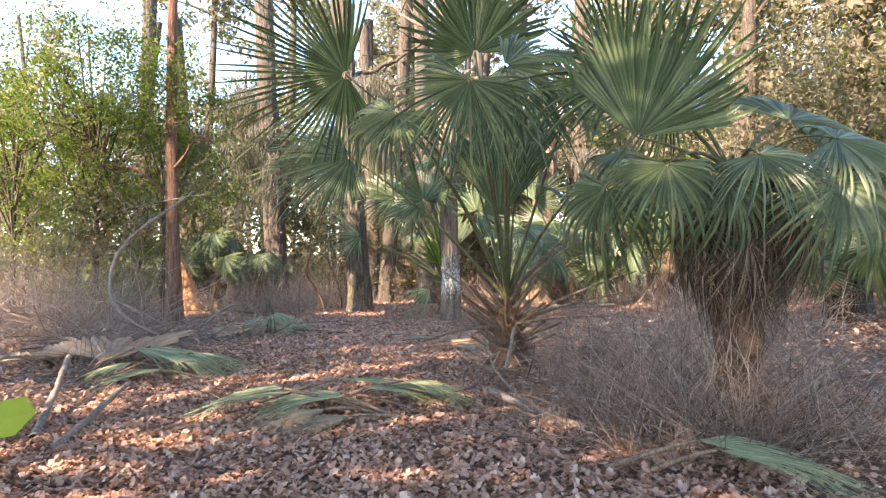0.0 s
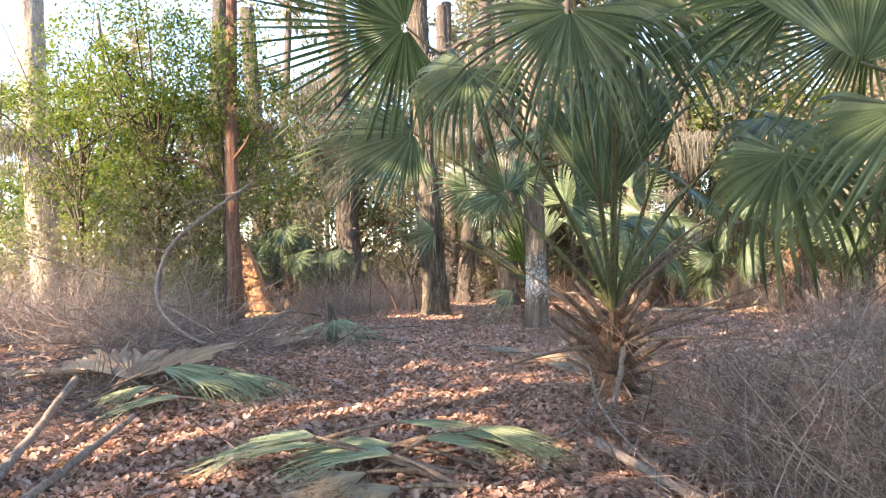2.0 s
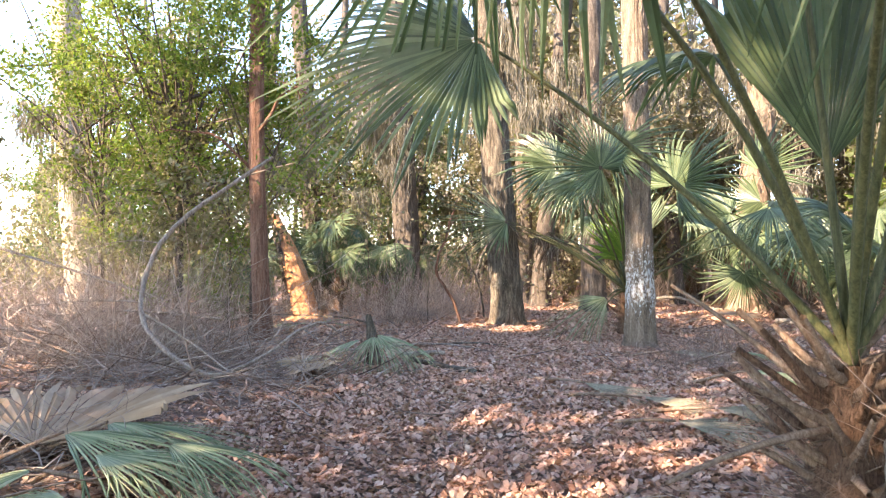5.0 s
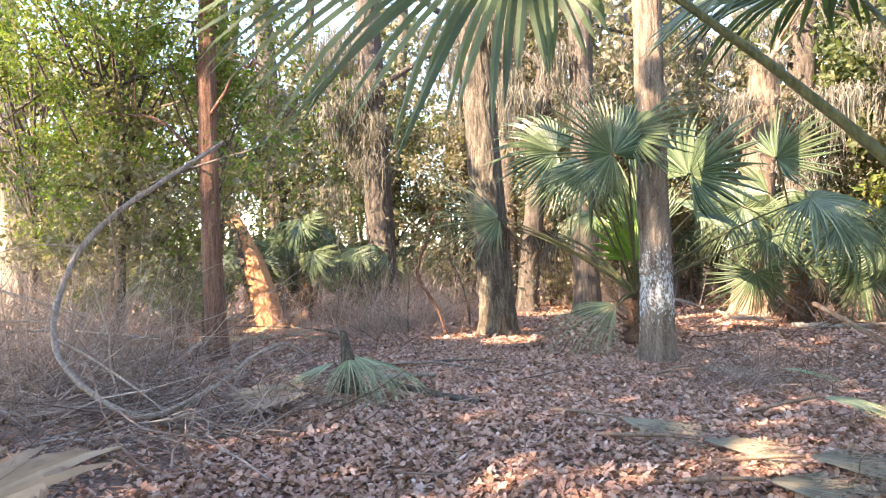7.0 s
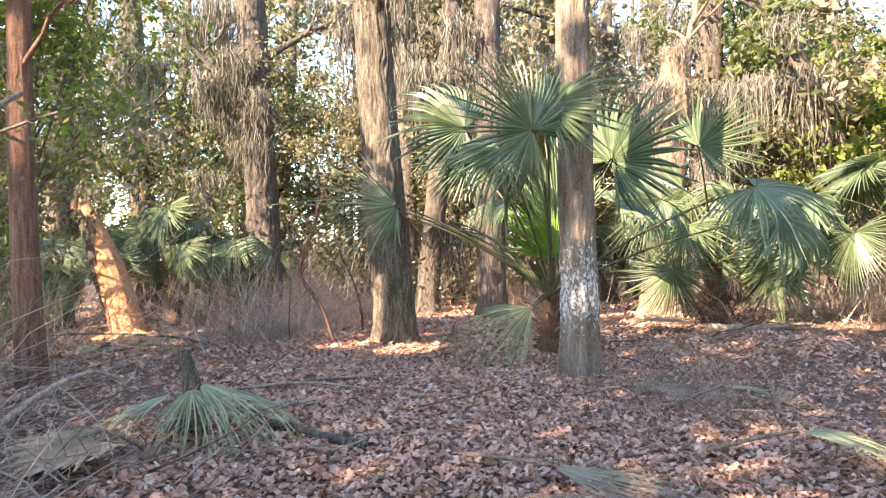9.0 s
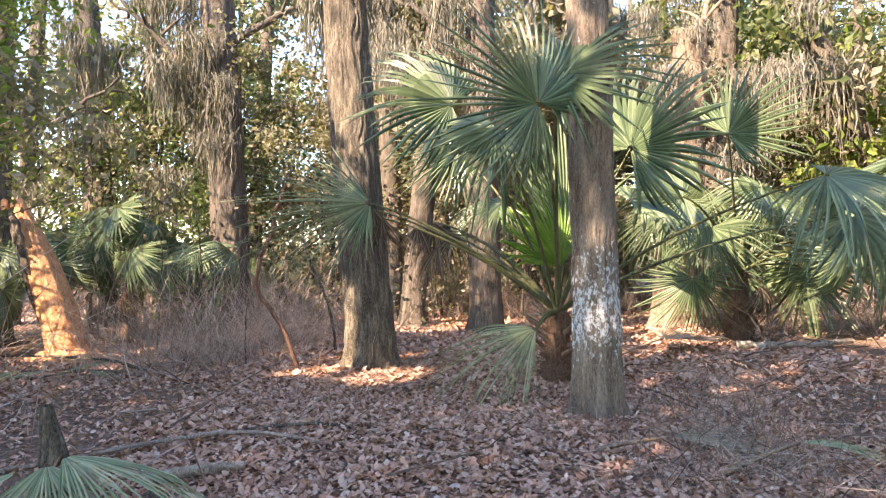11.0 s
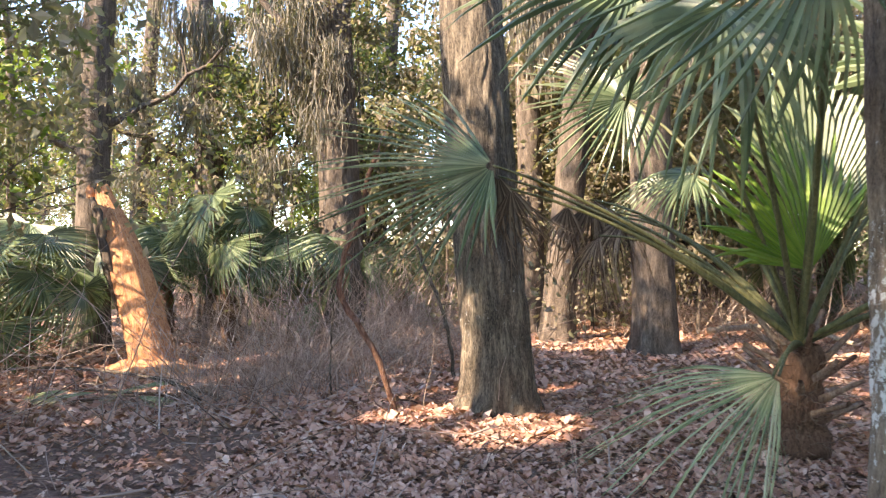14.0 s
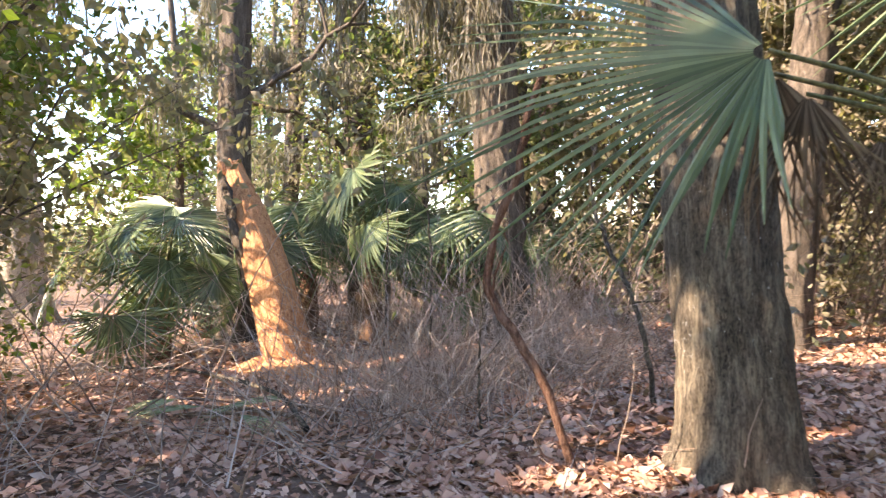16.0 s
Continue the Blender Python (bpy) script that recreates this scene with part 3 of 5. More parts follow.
# The palm behind the lichened tree
PB = ground_at(0.5, 15.15)
palm_mid = thing("fan_palm", PB, "green fan palm with a lime young leaf, beside a lichened tree", "palm", "fan palms")
B0 = PB + Vector((0, 0, 0.8))
fibrous_trunk(palm_mid, PB, B0, 0.2, 0.13, 41)
leaf_bases(palm_mid, PB + Vector((0, 0, 0.2)), B0, 18, 0.35, 42)
for hub, axis, face, radius, style, lift, pick in (
        ((-1.62, 14.43, 2.06), (-0.92, -0.2, -0.2), (-0.08, -0.78, 0.58), 1.55, "drape", (-0.1, 0.0, 0.35), 0),
        ((-0.02, 12.95, 2.8), (-0.7, -0.35, 0.55), (0.15, -0.95, 0.2), 1.1, "wide", (0.1, 0.0, 0.4), 0),
        ((-0.75, 13.7, 2.95), (-0.8, -0.3, 0.35), (0.15, -0.8, 0.5), 1.0, "open", (0.0, 0.0, 0.4), 1),
        ((0.5, 14.9, 1.35), (-0.45, -0.1, 1.0), (0.2, -0.9, 0.2), 1.05, "young", (0, 0, 0), 0),
        ((0.62, 15.2, 1.6), (0.05, 0.1, 1.0), (0.1, -1.0, 0.1), 1.5, "upright", (0, 0, 0), 0),
        ((1.3, 14.9, 2.7), (0.5, -0.2, 0.7), (-0.2, -0.8, 0.5), 1.2, "open", (0, 0, 0.2), 0),
        ((0.12, 14.2, 0.74), (-0.88, -0.45, -0.3), (-0.15, -0.7, 0.7), 1.45, "arched", (0, 0, 0.15), 1),
        ((0.1, 14.4, 0.6), (-0.35, -1.0, -0.6), (0.2, -0.5, 0.8), 0.75, "fallen", (0, 0, 0.15), 1),
        ((1.6, 16.0, 2.2), (0.8, 0.4, 0.0), (0, -0.5, 0.9), 1.1, "open", (0, 0, 0.3), 1),
        ((-0.66, 16.15, 2.84), (-0.6, -0.1, 0.25), (0.1, -0.8, 0.6), 1.0, "wide", (0.1, 0, 0.5), 0),
        ((-0.05, 16.4, 2.18), (-0.95, -0.2, -0.25), (0.0, -0.45, 0.9), 0.85, "spray", (0.1, 0, 0.4), 1),
        ((2.3, 12.7, 2.15), (0.7, -0.55, -0.2), (0.0, -0.5, 0.85), 1.05, "spray", (0, 0, 0.35), 1),
        ((2.8, 13.2, 1.85), (0.8, -0.3, -0.5), (0.0, -0.6, 0.8), 0.9, "hang", (0, 0, 0.35), 0),
        ((-0.7, 15.6, 1.75), (-1.0, 0.1, -0.5), (0, -0.5, 0.9), 0.9, "dead", (0, 0, 0.4), 0),
        ((0.2, 13.35, 3.15), (0.8, -0.3, 0.3), (-0.1, -0.8, 0.6), 1.1, "roof", (0, 0, 0.3), 1),
        ((-0.35, 13.3, 2.65), (-0.55, -0.5, -0.5), (0.0, -0.7, 0.7), 0.85, "hang", (0, 0, 0.4), 0),
        ((-1.5, 14.45, 1.9), (0.1, -0.1, -1.0), (0.0, -1.0, 0.1), 0.65, "dead", (-0.1, 0, 0.35), 1),
        ((-1.6, 14.55, 2.0), (-0.25, 0.1, -1.0), (-0.2, -1.0, 0.1), 0.75, "dead", (-0.1, 0, 0.35), 0),
        ((-0.95, 15.6, 1.9), (0.15, -0.2, -1.0), (0.1, -1.0, 0.2), 0.75, "dead", (0, 0, 0.4), 0),
        ((-1.15, 15.5, 1.85), (-0.2, -0.1, -1.0), (-0.1, -1.0, 0.2), 0.7, "dead", (0, 0, 0.4), 1),
        ((-0.75, 15.7, 1.8), (0.4, -0.2, -1.0), (0.2, -1.0, 0.3), 0.65, "dead", (0, 0, 0.4), 1),
        ((-0.9, 15.4, 1.6), (-0.6, -0.2, -0.9), (-0.3, -0.6, 0.6), 0.8, "dead", (0, 0, 0.4), 1)):
    frond(palm_mid, B0, hub, axis, face, radius, style, lift, pick, 0.015)

# Palms past the clearing on the right
for where, crown_h, count, stalk, radius, seed, dead in (
        ((4.1, 18.6), 1.15, 14, 1.5, 1.15, 51, 5), ((7.2, 17.4), 1.7, 15, 1.5, 1.25, 52, 9), ((6.2, 23.5), 1.2, 11, 1.3, 1.05, 53, 6),
        ((9.6, 13.2), 1.4, 14, 1.5, 1.25, 54, 6), ((8.2, 7.4), 1.6, 12, 1.4, 1.2, 55, 6), ((3.0, 24.5), 1.0, 10, 1.2, 1.0, 56, 3)):
    foot = ground_at(*where)
    palm = thing("fan_palm", foot, "green fan palm with dead brown leaves under its crown", "palm", "fan palms")
    crown = foot + Vector((0, 0, crown_h))
    fibrous_trunk(palm, foot, crown, 0.24, 0.16, seed)
    wild_fronds(palm, crown, count, stalk, radius, seed)
    if seed == 51:
        frond(palm, crown, (3.0, 16.3, 3.1), (0.35, -0.3, 0.45), (-0.25, -0.85, 0.5), 1.1, "roof", (0, 0, 0.5), 1)
        frond(palm, crown, (2.6, 16.9, 2.3), (-0.7, -0.3, 0.1), (0.1, -0.8, 0.6), 1.0, "open", (0, 0, 0.5), 0)
    skirt(palm, crown, dead, 0.95, seed + 100, 0.25, 0.7)

# Palms round the broken orange trunk
for where, crown_h, count, stalk, radius, seed in (
        ((-7.1, 20.6), 1.3, 15, 1.25, 0.95, 61), ((-9.3, 18.6), 0.55, 12, 1.35, 0.95, 62), ((-8.5, 20.9), 1.2, 12, 1.1, 0.95, 63),
        ((-5.8, 21.0), 0.8, 11, 1.15, 0.9, 64), ((-10.4, 20.5), 0.9, 10, 1.2, 0.95, 65), ((-5.0, 24.6), 0.8, 9, 1.1, 0.9, 66), ((-2.6, 25.0), 0.7, 9, 1.1, 0.9, 67)):
    foot = ground_at(*where)
    palm = thing("fan_palm", foot, "green fan palm in a thicket round a broken trunk", "palm", "fan palms")
    crown = foot + Vector((0, 0, crown_h))
    fibrous_trunk(palm, foot, crown, 0.15, 0.11, seed)
    wild_fronds(palm, crown, count, stalk, radius, seed, 5, 84, ("spray", "hang", "stiff", "spray"))
    skirt(palm, crown, 3, 0.7, seed + 100, 0.2, 0.5)


# ---- fallen fronds ----
def fallen(at, heading, radius, style="fallen", pick=0, stalk=0.7, tilt=0.06, roll=0.0, label="fallen green palm frond lying on the leaf litter", lift=0.22):
    """A palm leaf on the ground: heading in degrees from +x, the stalk lying behind it."""
    a = radians(heading)
    way = Vector((math.cos(a), math.sin(a), -tilt))
    hub = ground_at(*at, lift)
    leaf = thing("palm_frond", ground_at(*at), label, "palm frond", "fallen fronds")
    part("blade", BLADES[style][pick % len(BLADES[style])], leaf, aim(hub, way, Vector((0.0, roll, 1)), radius))
    if stalk:
        pile = Pile()
        tail = ground_at(at[0] - way.x * stalk, at[1] - way.y * stalk, 0.03)
        pile.tube(bow(tail, hub, (0.02, 0, 0.03)) - np.array(leaf.location), np.linspace(0.022, 0.012, 9), 6)
        part("petiole", pile.mesh("petiole", PETIOLE_DRY), leaf)
    return leaf


fallen((-1.1, 3.75), 180, 1.25, pick=1, stalk=0.9)
fallen((-1.2, 3.9), 165, 1.1, pick=0, stalk=0.9)
fallen((-0.75, 3.5), 215, 0.75, pick=1, stalk=0.5, style="grey", lift=0.12, label="withered brown palm frond on the leaf litter")
fallen((-0.75, 4.35), 12, 1.3, pick=1, stalk=0.8)
fallen((-0.1, 4.2), 350, 0.9, pick=0, stalk=0.7)
fallen((1.95, 2.0), -5, 1.3, pick=0, stalk=0.6)
fallen((2.0, 1.8), -25, 1.1, pick=1, stalk=0.4)
fallen((-4.0, 6.35), 95, 1.3, style="tan", stalk=1.1, tilt=-0.16, roll=-0.5, lift=0.14, label="dry tan palm frond propped on a brush heap")
fallen((-3.55, 6.1), 10, 1.8, style="arched", stalk=0.7, lift=0.34, tilt=0.0)
fallen((-3.5, 6.45), 2, 1.6, style="arched", stalk=0.6, lift=0.32, tilt=0.03)
fallen((-2.95, 5.45), 186, 1.2, pick=0, stalk=0.5, lift=0.16)
fallen((-3.4, 5.7), 205, 1.0, style="arched", stalk=0.6, lift=0.22)
fallen((-2.92, 10.85), -12, 1.35, style="arched", pick=0, stalk=0.3, lift=0.44, tilt=0.12, label="grey-green palm frond hung over a short broken stub")
fallen((-2.95, 10.75), -58, 1.15, style="arched", pick=0, stalk=0.3, lift=0.42, tilt=0.2, label="grey-green palm frond hung over a short broken stub")
fallen((-3.1, 10.75), 195, 0.95, style="arched", pick=0, stalk=0.2, lift=0.38, tilt=0.2)
fallen((-3.4, 10.25), 205, 0.7, style="grey", pick=1, stalk=0.3, lift=0.22, tilt=0.1, label="dry grey-brown palm frond beside a broken stub")
fallen((-3.35, 10.15), 240, 0.6, style="tan", stalk=0.2, lift=0.16, tilt=0.1, label="dry tan palm frond beside a broken stub")
fallen((-0.25, 9.9), -35, 1.2, style="grey", pick=0, stalk=0.8, lift=0.1, label="dry grey-brown palm frond flat on the leaf litter")
fallen((0.9, 12.3), 5, 1.0, style="grey", pick=1, stalk=0.6, lift=0.12, label="dry grey-brown palm frond flat on the leaf litter")
fallen((0.5, 8.3), -10, 1.1, style="grey", pick=1, stalk=0.5, lift=0.1, label="dry grey-brown palm frond flat on the leaf litter")
fallen((0.3, 9.25), -15, 1.3, style="grey", pick=0, stalk=0.8, lift=0.1, label="dry grey-brown palm frond flat on the leaf litter")
fallen((0.9, 8.8), -5, 1.1, style="grey", pick=1, lift=0.1, stalk=0.6, label="dry grey-brown palm frond flat on the leaf litter")
fallen((1.6, 11.8), 10, 0.9, style="fallen", pick=1, stalk=0.6)
fallen((1.5, 10.2), -20, 1.0, style="fallen", pick=0, stalk=0.6)
fallen((-5.3, 16.3), 175, 1.1, pick=0, stalk=0.6, lift=0.2)
fallen((-6.0, 16.1), 200, 1.05, pick=1, stalk=0.9, lift=0.15)
fallen((-5.5, 16.0), -10, 0.9, pick=1, stalk=0.9, lift=0.14)
fallen((-6.6, 16.4), 230, 0.9, pick=0, stalk=0.6, lift=0.12)
fallen((2.4, 17.2), 20, 0.9, style="tan", pick=0, stalk=0.8, tilt=0.05, label="dry tan palm frond on the sunlit ground")
fallen((-2.9, 6.25), 4, 1.35, style="arched", stalk=0.4, lift=0.26, tilt=0.02)
fallen((-3.2, 5.95), -4, 1.25, pick=0, stalk=0.5, lift=0.26, tilt=0.06)
fallen((-3.7, 6.6), 24, 1.2, pick=1, stalk=0.5, lift=0.24, tilt=0.03)
fallen((-4.6, 6.9), 172, 1.2, style="tan", stalk=0.4, lift=0.14, tilt=0.05, label="dry tan palm frond propped on a brush heap")
fallen((-0.65, 3.98), 177, 1.45, pick=0, stalk=0.6, lift=0.16)
fallen((-0.25, 4.3), 14, 1.35, pick=0, stalk=0.7, lift=0.15)
fallen((-0.5, 3.3), 205, 0.8, style="grey", pick=1, stalk=0.5, lift=0.1, label="withered brown palm frond on the leaf litter")
fallen((-0.45, 3.9), 30, 0.9, pick=0, stalk=0.4)
fallen((-0.6, 3.6), 160, 1.0, pick=0, stalk=0.5, lift=0.2)


# ---- trees ----
def trunk_mesh(path, radii, material, sides=40, rings=150, depth=0.02, flare=0.0, seed=0, furrow=9.0, origin=(0, 0, 0), lobes=5):
    """A trunk along a path, furrowed lengthwise and flaring into roots at its foot."""
    path, radii = np.asarray(path, float), np.asarray(radii, float)
    seg = np.r_[0, np.cumsum(np.linalg.norm(np.diff(path, axis=0), axis=1))]
    t = np.linspace(0, 1, rings) ** 1.25 * seg[-1]
    pts = np.stack([np.interp(t, seg, path[:, i]) for i in range(3)], 1)
    rad = np.interp(t, seg, radii)
    ang = np.arange(sides) / sides * 2 * np.pi
    u, v = np.meshgrid(ang, t)
    ridge = np.abs(vnoise(u * furrow * 1.0 + 0.35 * vnoise(v * 3, u) * 6 + seed, v * 2.2 + seed)) * 2
    rough = vnoise(u * 3 + seed, v * 1.3) + 0.5 * vnoise(u * 18, v * 14 + seed)
    r = rad[:, None] * (1 + 0.10 * rough) - depth * (1 - ridge) + depth * 0.5
    if flare:
        fall = np.exp(-v / 0.28)
        r = r + flare * fall * (0.55 + 0.45 * np.cos(u * lobes + seed))
    ring = pts[:, None] + np.stack([r * np.cos(u), r * np.sin(u), 0 * r], -1) - np.array(origin)
    i, j = np.meshgrid(np.arange(rings - 1), np.arange(sides), indexing="ij")
    k = (j + 1) % sides
    f = np.stack([i * sides + j, i * sides + k, (i + 1) * sides + k, (i + 1) * sides + j], -1).reshape(-1, 4)
    return raw_mesh("trunk", ring.reshape(-1, 3), f, material)


def leaf_cloud(name, centres, count, size, spread_r, material, seed, flat=0.75, long=1.7, sag=0.0, origin=None):
    """Many small leaves in uneven clumps about the given centres."""
    r = np.random.default_rng(seed)
    c = np.asarray(centres, float)
    which = r.integers(len(c), size=count)
    off = r.normal(size=(count, 3)) * spread_r * np.array([1, 1, flat]) * (0.4 + 0.9 * r.random((len(c), 1)))[which]
    p = c[which] + off
    if sag:
        p[:, 2] -= sag * np.abs(r.normal(size=count))
    if origin is not None:
        p = p[~lit(p + np.array(origin))]
        count = len(p)
    s = size * (0.6 + 0.8 * r.random(count))
    u = r.normal(size=(count, 3))
    u /= np.linalg.norm(u, axis=1)[:, None]
    w = np.cross(u, r.normal(size=(count, 3)))
    w /= np.linalg.norm(w, axis=1)[:, None] + 1e-9
    n = np.cross(u, w)
    a, b = u * (s * long / 2)[:, None], w * (s / 2)[:, None]
    bend = n * (s * 0.15)[:, None]
    v = np.stack([p - a, p - b * 0.9 + bend, p + a, p + b * 0.9 + bend], 1).reshape(-1, 3)
    return raw_mesh(name, v, np.arange(4 * count).reshape(-1, 4), material, False)


def moss_mesh(count, length, width, seed):
    """A beard of hanging moss: many thin uneven strands."""
    r = np.random.default_rng(seed)
    pile = Pile()
    for _ in range(count):
        x, y = r.normal(size=2) * width
        z = -abs(r.normal()) * 0.15
        l = length * (0.3 + 0.9 * r.random()) * max(0.25, 1 - (x * x + y * y) / (4 * width * width))
        k = np.linspace(0, 1, 5)
        a = r.random() * 6.28
        w = 0.006 * np.array([0.7, 1.3, 1.1, 0.8, 0.15]) * (0.6 + r.random())
        px = x + np.cumsum(r.normal(size=5) * 0.035)
        py = y + np.cumsum(r.normal(size=5) * 0.035)
        pz = z - k * l
        dx, dy = math.cos(a) * w, math.sin(a) * w
        v = np.concatenate([np.stack([px - dx, py - dy, pz], 1), np.stack([px + dx, py + dy, pz], 1)])
        j = np.arange(4)
        pile.put(v, np.stack([j, j + 5, j + 6, j + 1], 1))
    return pile.mesh("moss", MOSS, False)


MOSSES = [moss_mesh(260, 0.8, 0.2, 71), moss_mesh(340, 1.2, 0.28, 72), moss_mesh(220, 0.5, 0.3, 73)]


def limb(tree, root, end, r0, r1, material, seed, sag=0.3, twigs=4):
    """A limb with side twigs, bending a little on its way. Returns points along it."""
    r = np.random.default_rng(seed)
    pts = bow(root, end, r.normal(size=3) * 0.12 * (Vector(end) - Vector(root)).length + np.array([0, 0, sag]), 9)
    pts[1:-1] += r.normal(size=(7, 3)) * 0.04
    pile = Pile()
    origin = np.array(tree.location)
    pile.tube(pts - origin, np.linspace(r0, r1, 9), 8, 0.06)
    for k in range(twigs):
        i = int(r.integers(3, 9))
        way = r.normal(size=3) + np.array([0, 0, 0.4])
        way *= (0.5 + 0.7 * r.random()) / np.linalg.norm(way)
        pile.tube(np.stack([pts[i], pts[i] + way * 0.5 + r.normal(size=3) * 0.05, pts[i] + way]) - origin, [r1 * 1.1, r1 * 0.8, r1 * 0.3], 5)
    part("limb", pile.mesh("limb", material), tree)
    return pts


def tree(where, tall, r0, r1, material, label, lean=(0, 0), flare=0.1, seed=1, sides=36, rings=130, depth=0.02, furrow=9.0, bend=0.05, name="tree", limbs=(), group="forest trees"):
    foot = ground_at(*where, -0.06)
    ob = thing(name, foot, label, "tree", group)
    r = np.random.default_rng(seed)
    k = np.linspace(0, 1, 12)
    path = np.stack([foot.x + lean[0] * k + bend * np.sin(k * 5 + seed), foot.y + lean[1] * k + bend * np.cos(k * 4 + seed) - bend * math.cos(seed), foot.z + tall * k], 1)
    part("trunk", trunk_mesh(path, r0 + (r1 - r0) * k ** 0.9, material, sides, rings, depth, flare, seed, furrow, foot), ob)
    for h, az, length, rise, rr in limbs or ((tall * 0.62, 70 + 37 * seed, 2.2, 1.5, r1 * 0.35), (tall * 0.74, 250 + 31 * seed, 2.0, 1.6, r1 * 0.3)):
        f = h / tall
        root = Vector([np.interp(f, k, path[:, i]) for i in range(3)])
        a = radians(az)
        limb(ob, root, root + Vector((math.cos(a) * length, math.sin(a) * length, rise)), rr, rr * 0.35, material, seed + 400 + int(az))
    return ob


lichened = tree((0.57, 13.55), 11, 0.22, 0.17, BARK_LICHEN, "straight grey tree with white lichen patches on its bark", (0.0, 0.2), 0.13, 2, 150, 420, 0.022, 4.5)
shaded = tree((-1.76, 16.05), 11, 0.32, 0.25, BARK_STUMP, "dark furrowed tree trunk with a flared foot", (-0.75, 0.2), 0.18, 3, 150, 420, 0.03, 4.5, limbs=((5.6, 200, 2.5, 1.6, 0.07), (6.5, 20, 2.5, 1.5, 0.07)))
tree((0.02, 20.1), 11, 0.32, 0.24, BARK_GREY, "grey tree trunk standing in the shade", (-0.3, 0), 0.16, 4, limbs=((4.8, 160, 2.2, 2.0, 0.08),))
tree((-1.45, 21.0), 11, 0.27, 0.2, BARK_GREY, "grey-brown tree trunk lit by low sun", (0.8, 0), 0.14, 5, limbs=((4.0, 150, 2.0, 2.0, 0.07),))
tree((-1.95, 22.0), 10, 0.24, 0.18, BARK_GREY, "slender grey tree trunk", (-0.3, 0.2), 0.1, 6)
tree((-5.35, 21.6), 12, 0.4, 0.3, BARK_GREY, "thick grey-brown tree trunk behind a brush thicket", (-0.55, 0.5), 0.2, 7, 100, 260, 0.035, 4, limbs=((6, 30, 2.5, 2, 0.1), (5, 200, 2, 2, 0.1)))
tree((-15.2, 20.4), 12, 0.52, 0.4, BARK_PALE, "massive pale oak trunk lit by the sun", (-0.9, 0), 0.25, 8, 48, 160, 0.03, 7, limbs=((4.8, 150, 4, 2.2, 0.2), (5.6, 20, 3, 3.5, 0.2)))
tree((-5.62, 13.0), 9, 0.155, 0.1, BARK_CEDAR, "slim red-barked cedar with shaggy bark", (-0.25, 0.1), 0.05, 9, 40, 220, 0.012, 7, limbs=((2.9, 200, 1.6, 0.7, 0.03), (3.6, -30, 1.4, 0.5, 0.03), (4.1, 120, 1.8, 0.8, 0.03)), name="cedar_tree")
tree((3.8, 20.8), 6.0, 0.42, 0.34, BARK_TAN, "tall tan snag with a broken top", (0.3, 0), 0.2, 10, 80, 200, 0.04, 4, limbs=((5.4, 10, 0.5, 1.4, 0.12),), name="snag_tree")
tree((5.5, 23.4), 12, 0.4, 0.3, BARK_GREY, "grey tree trunk beside a broken snag", (0.5, 0), 0.18, 12, limbs=((5.5, -20, 3, 2, 0.1),))
tree((10.2, 22.2), 10, 0.27, 0.2, BARK_GREY, "leaning grey-brown tree trunk", (-4.2, 0.5), 0.1, 13)
tree((8.2, 26.5), 12, 0.3, 0.22, BARK_TAN, "tan tree trunk in the woods", (1.8, 0), 0.1, 14)
tree((11.5, 15.5), 12, 0.3, 0.22, BARK_GREY, "grey tree trunk at the edge of the clearing", (0.4, 0), 0.12, 15)
tree((7.3, 12.8), 11, 0.2, 0.15, BARK_GREY, "grey tree trunk behind palm leaves", (0.2, 0), 0.12, 16)
tree((-2.9, 27.0), 12, 0.28, 0.2, BARK_GREY, "grey tree trunk in the woods", (0.3, 0), 0.1, 17)
tree((-9.0, 23.5), 11, 0.34, 0.26, BARK_GREY, "grey moss-hung tree trunk in the woods", (-0.6, 0), 0.12, 18, limbs=((3.2, 230, 2.4, 1.2, 0.09), (3.6, 60, 2.4, 2.0, 0.09)))
tree((-11.6, 24.0), 11, 0.2, 0.14, BARK_GREY, "slender grey tree trunk in the woods", (1.2, 0), 0.08, 19, limbs=((3.4, 30, 2.0, 1.6, 0.06),))

tree((-9.6, 20.4), 11, 0.3, 0.22, BARK_GREY, "mossy grey tree trunk behind a broken orange trunk", (0.2, 0), 0.12, 22, limbs=((3.4, 200, 2.0, 1.4, 0.08), (3.9, 20, 2.2, 1.6, 0.08)))

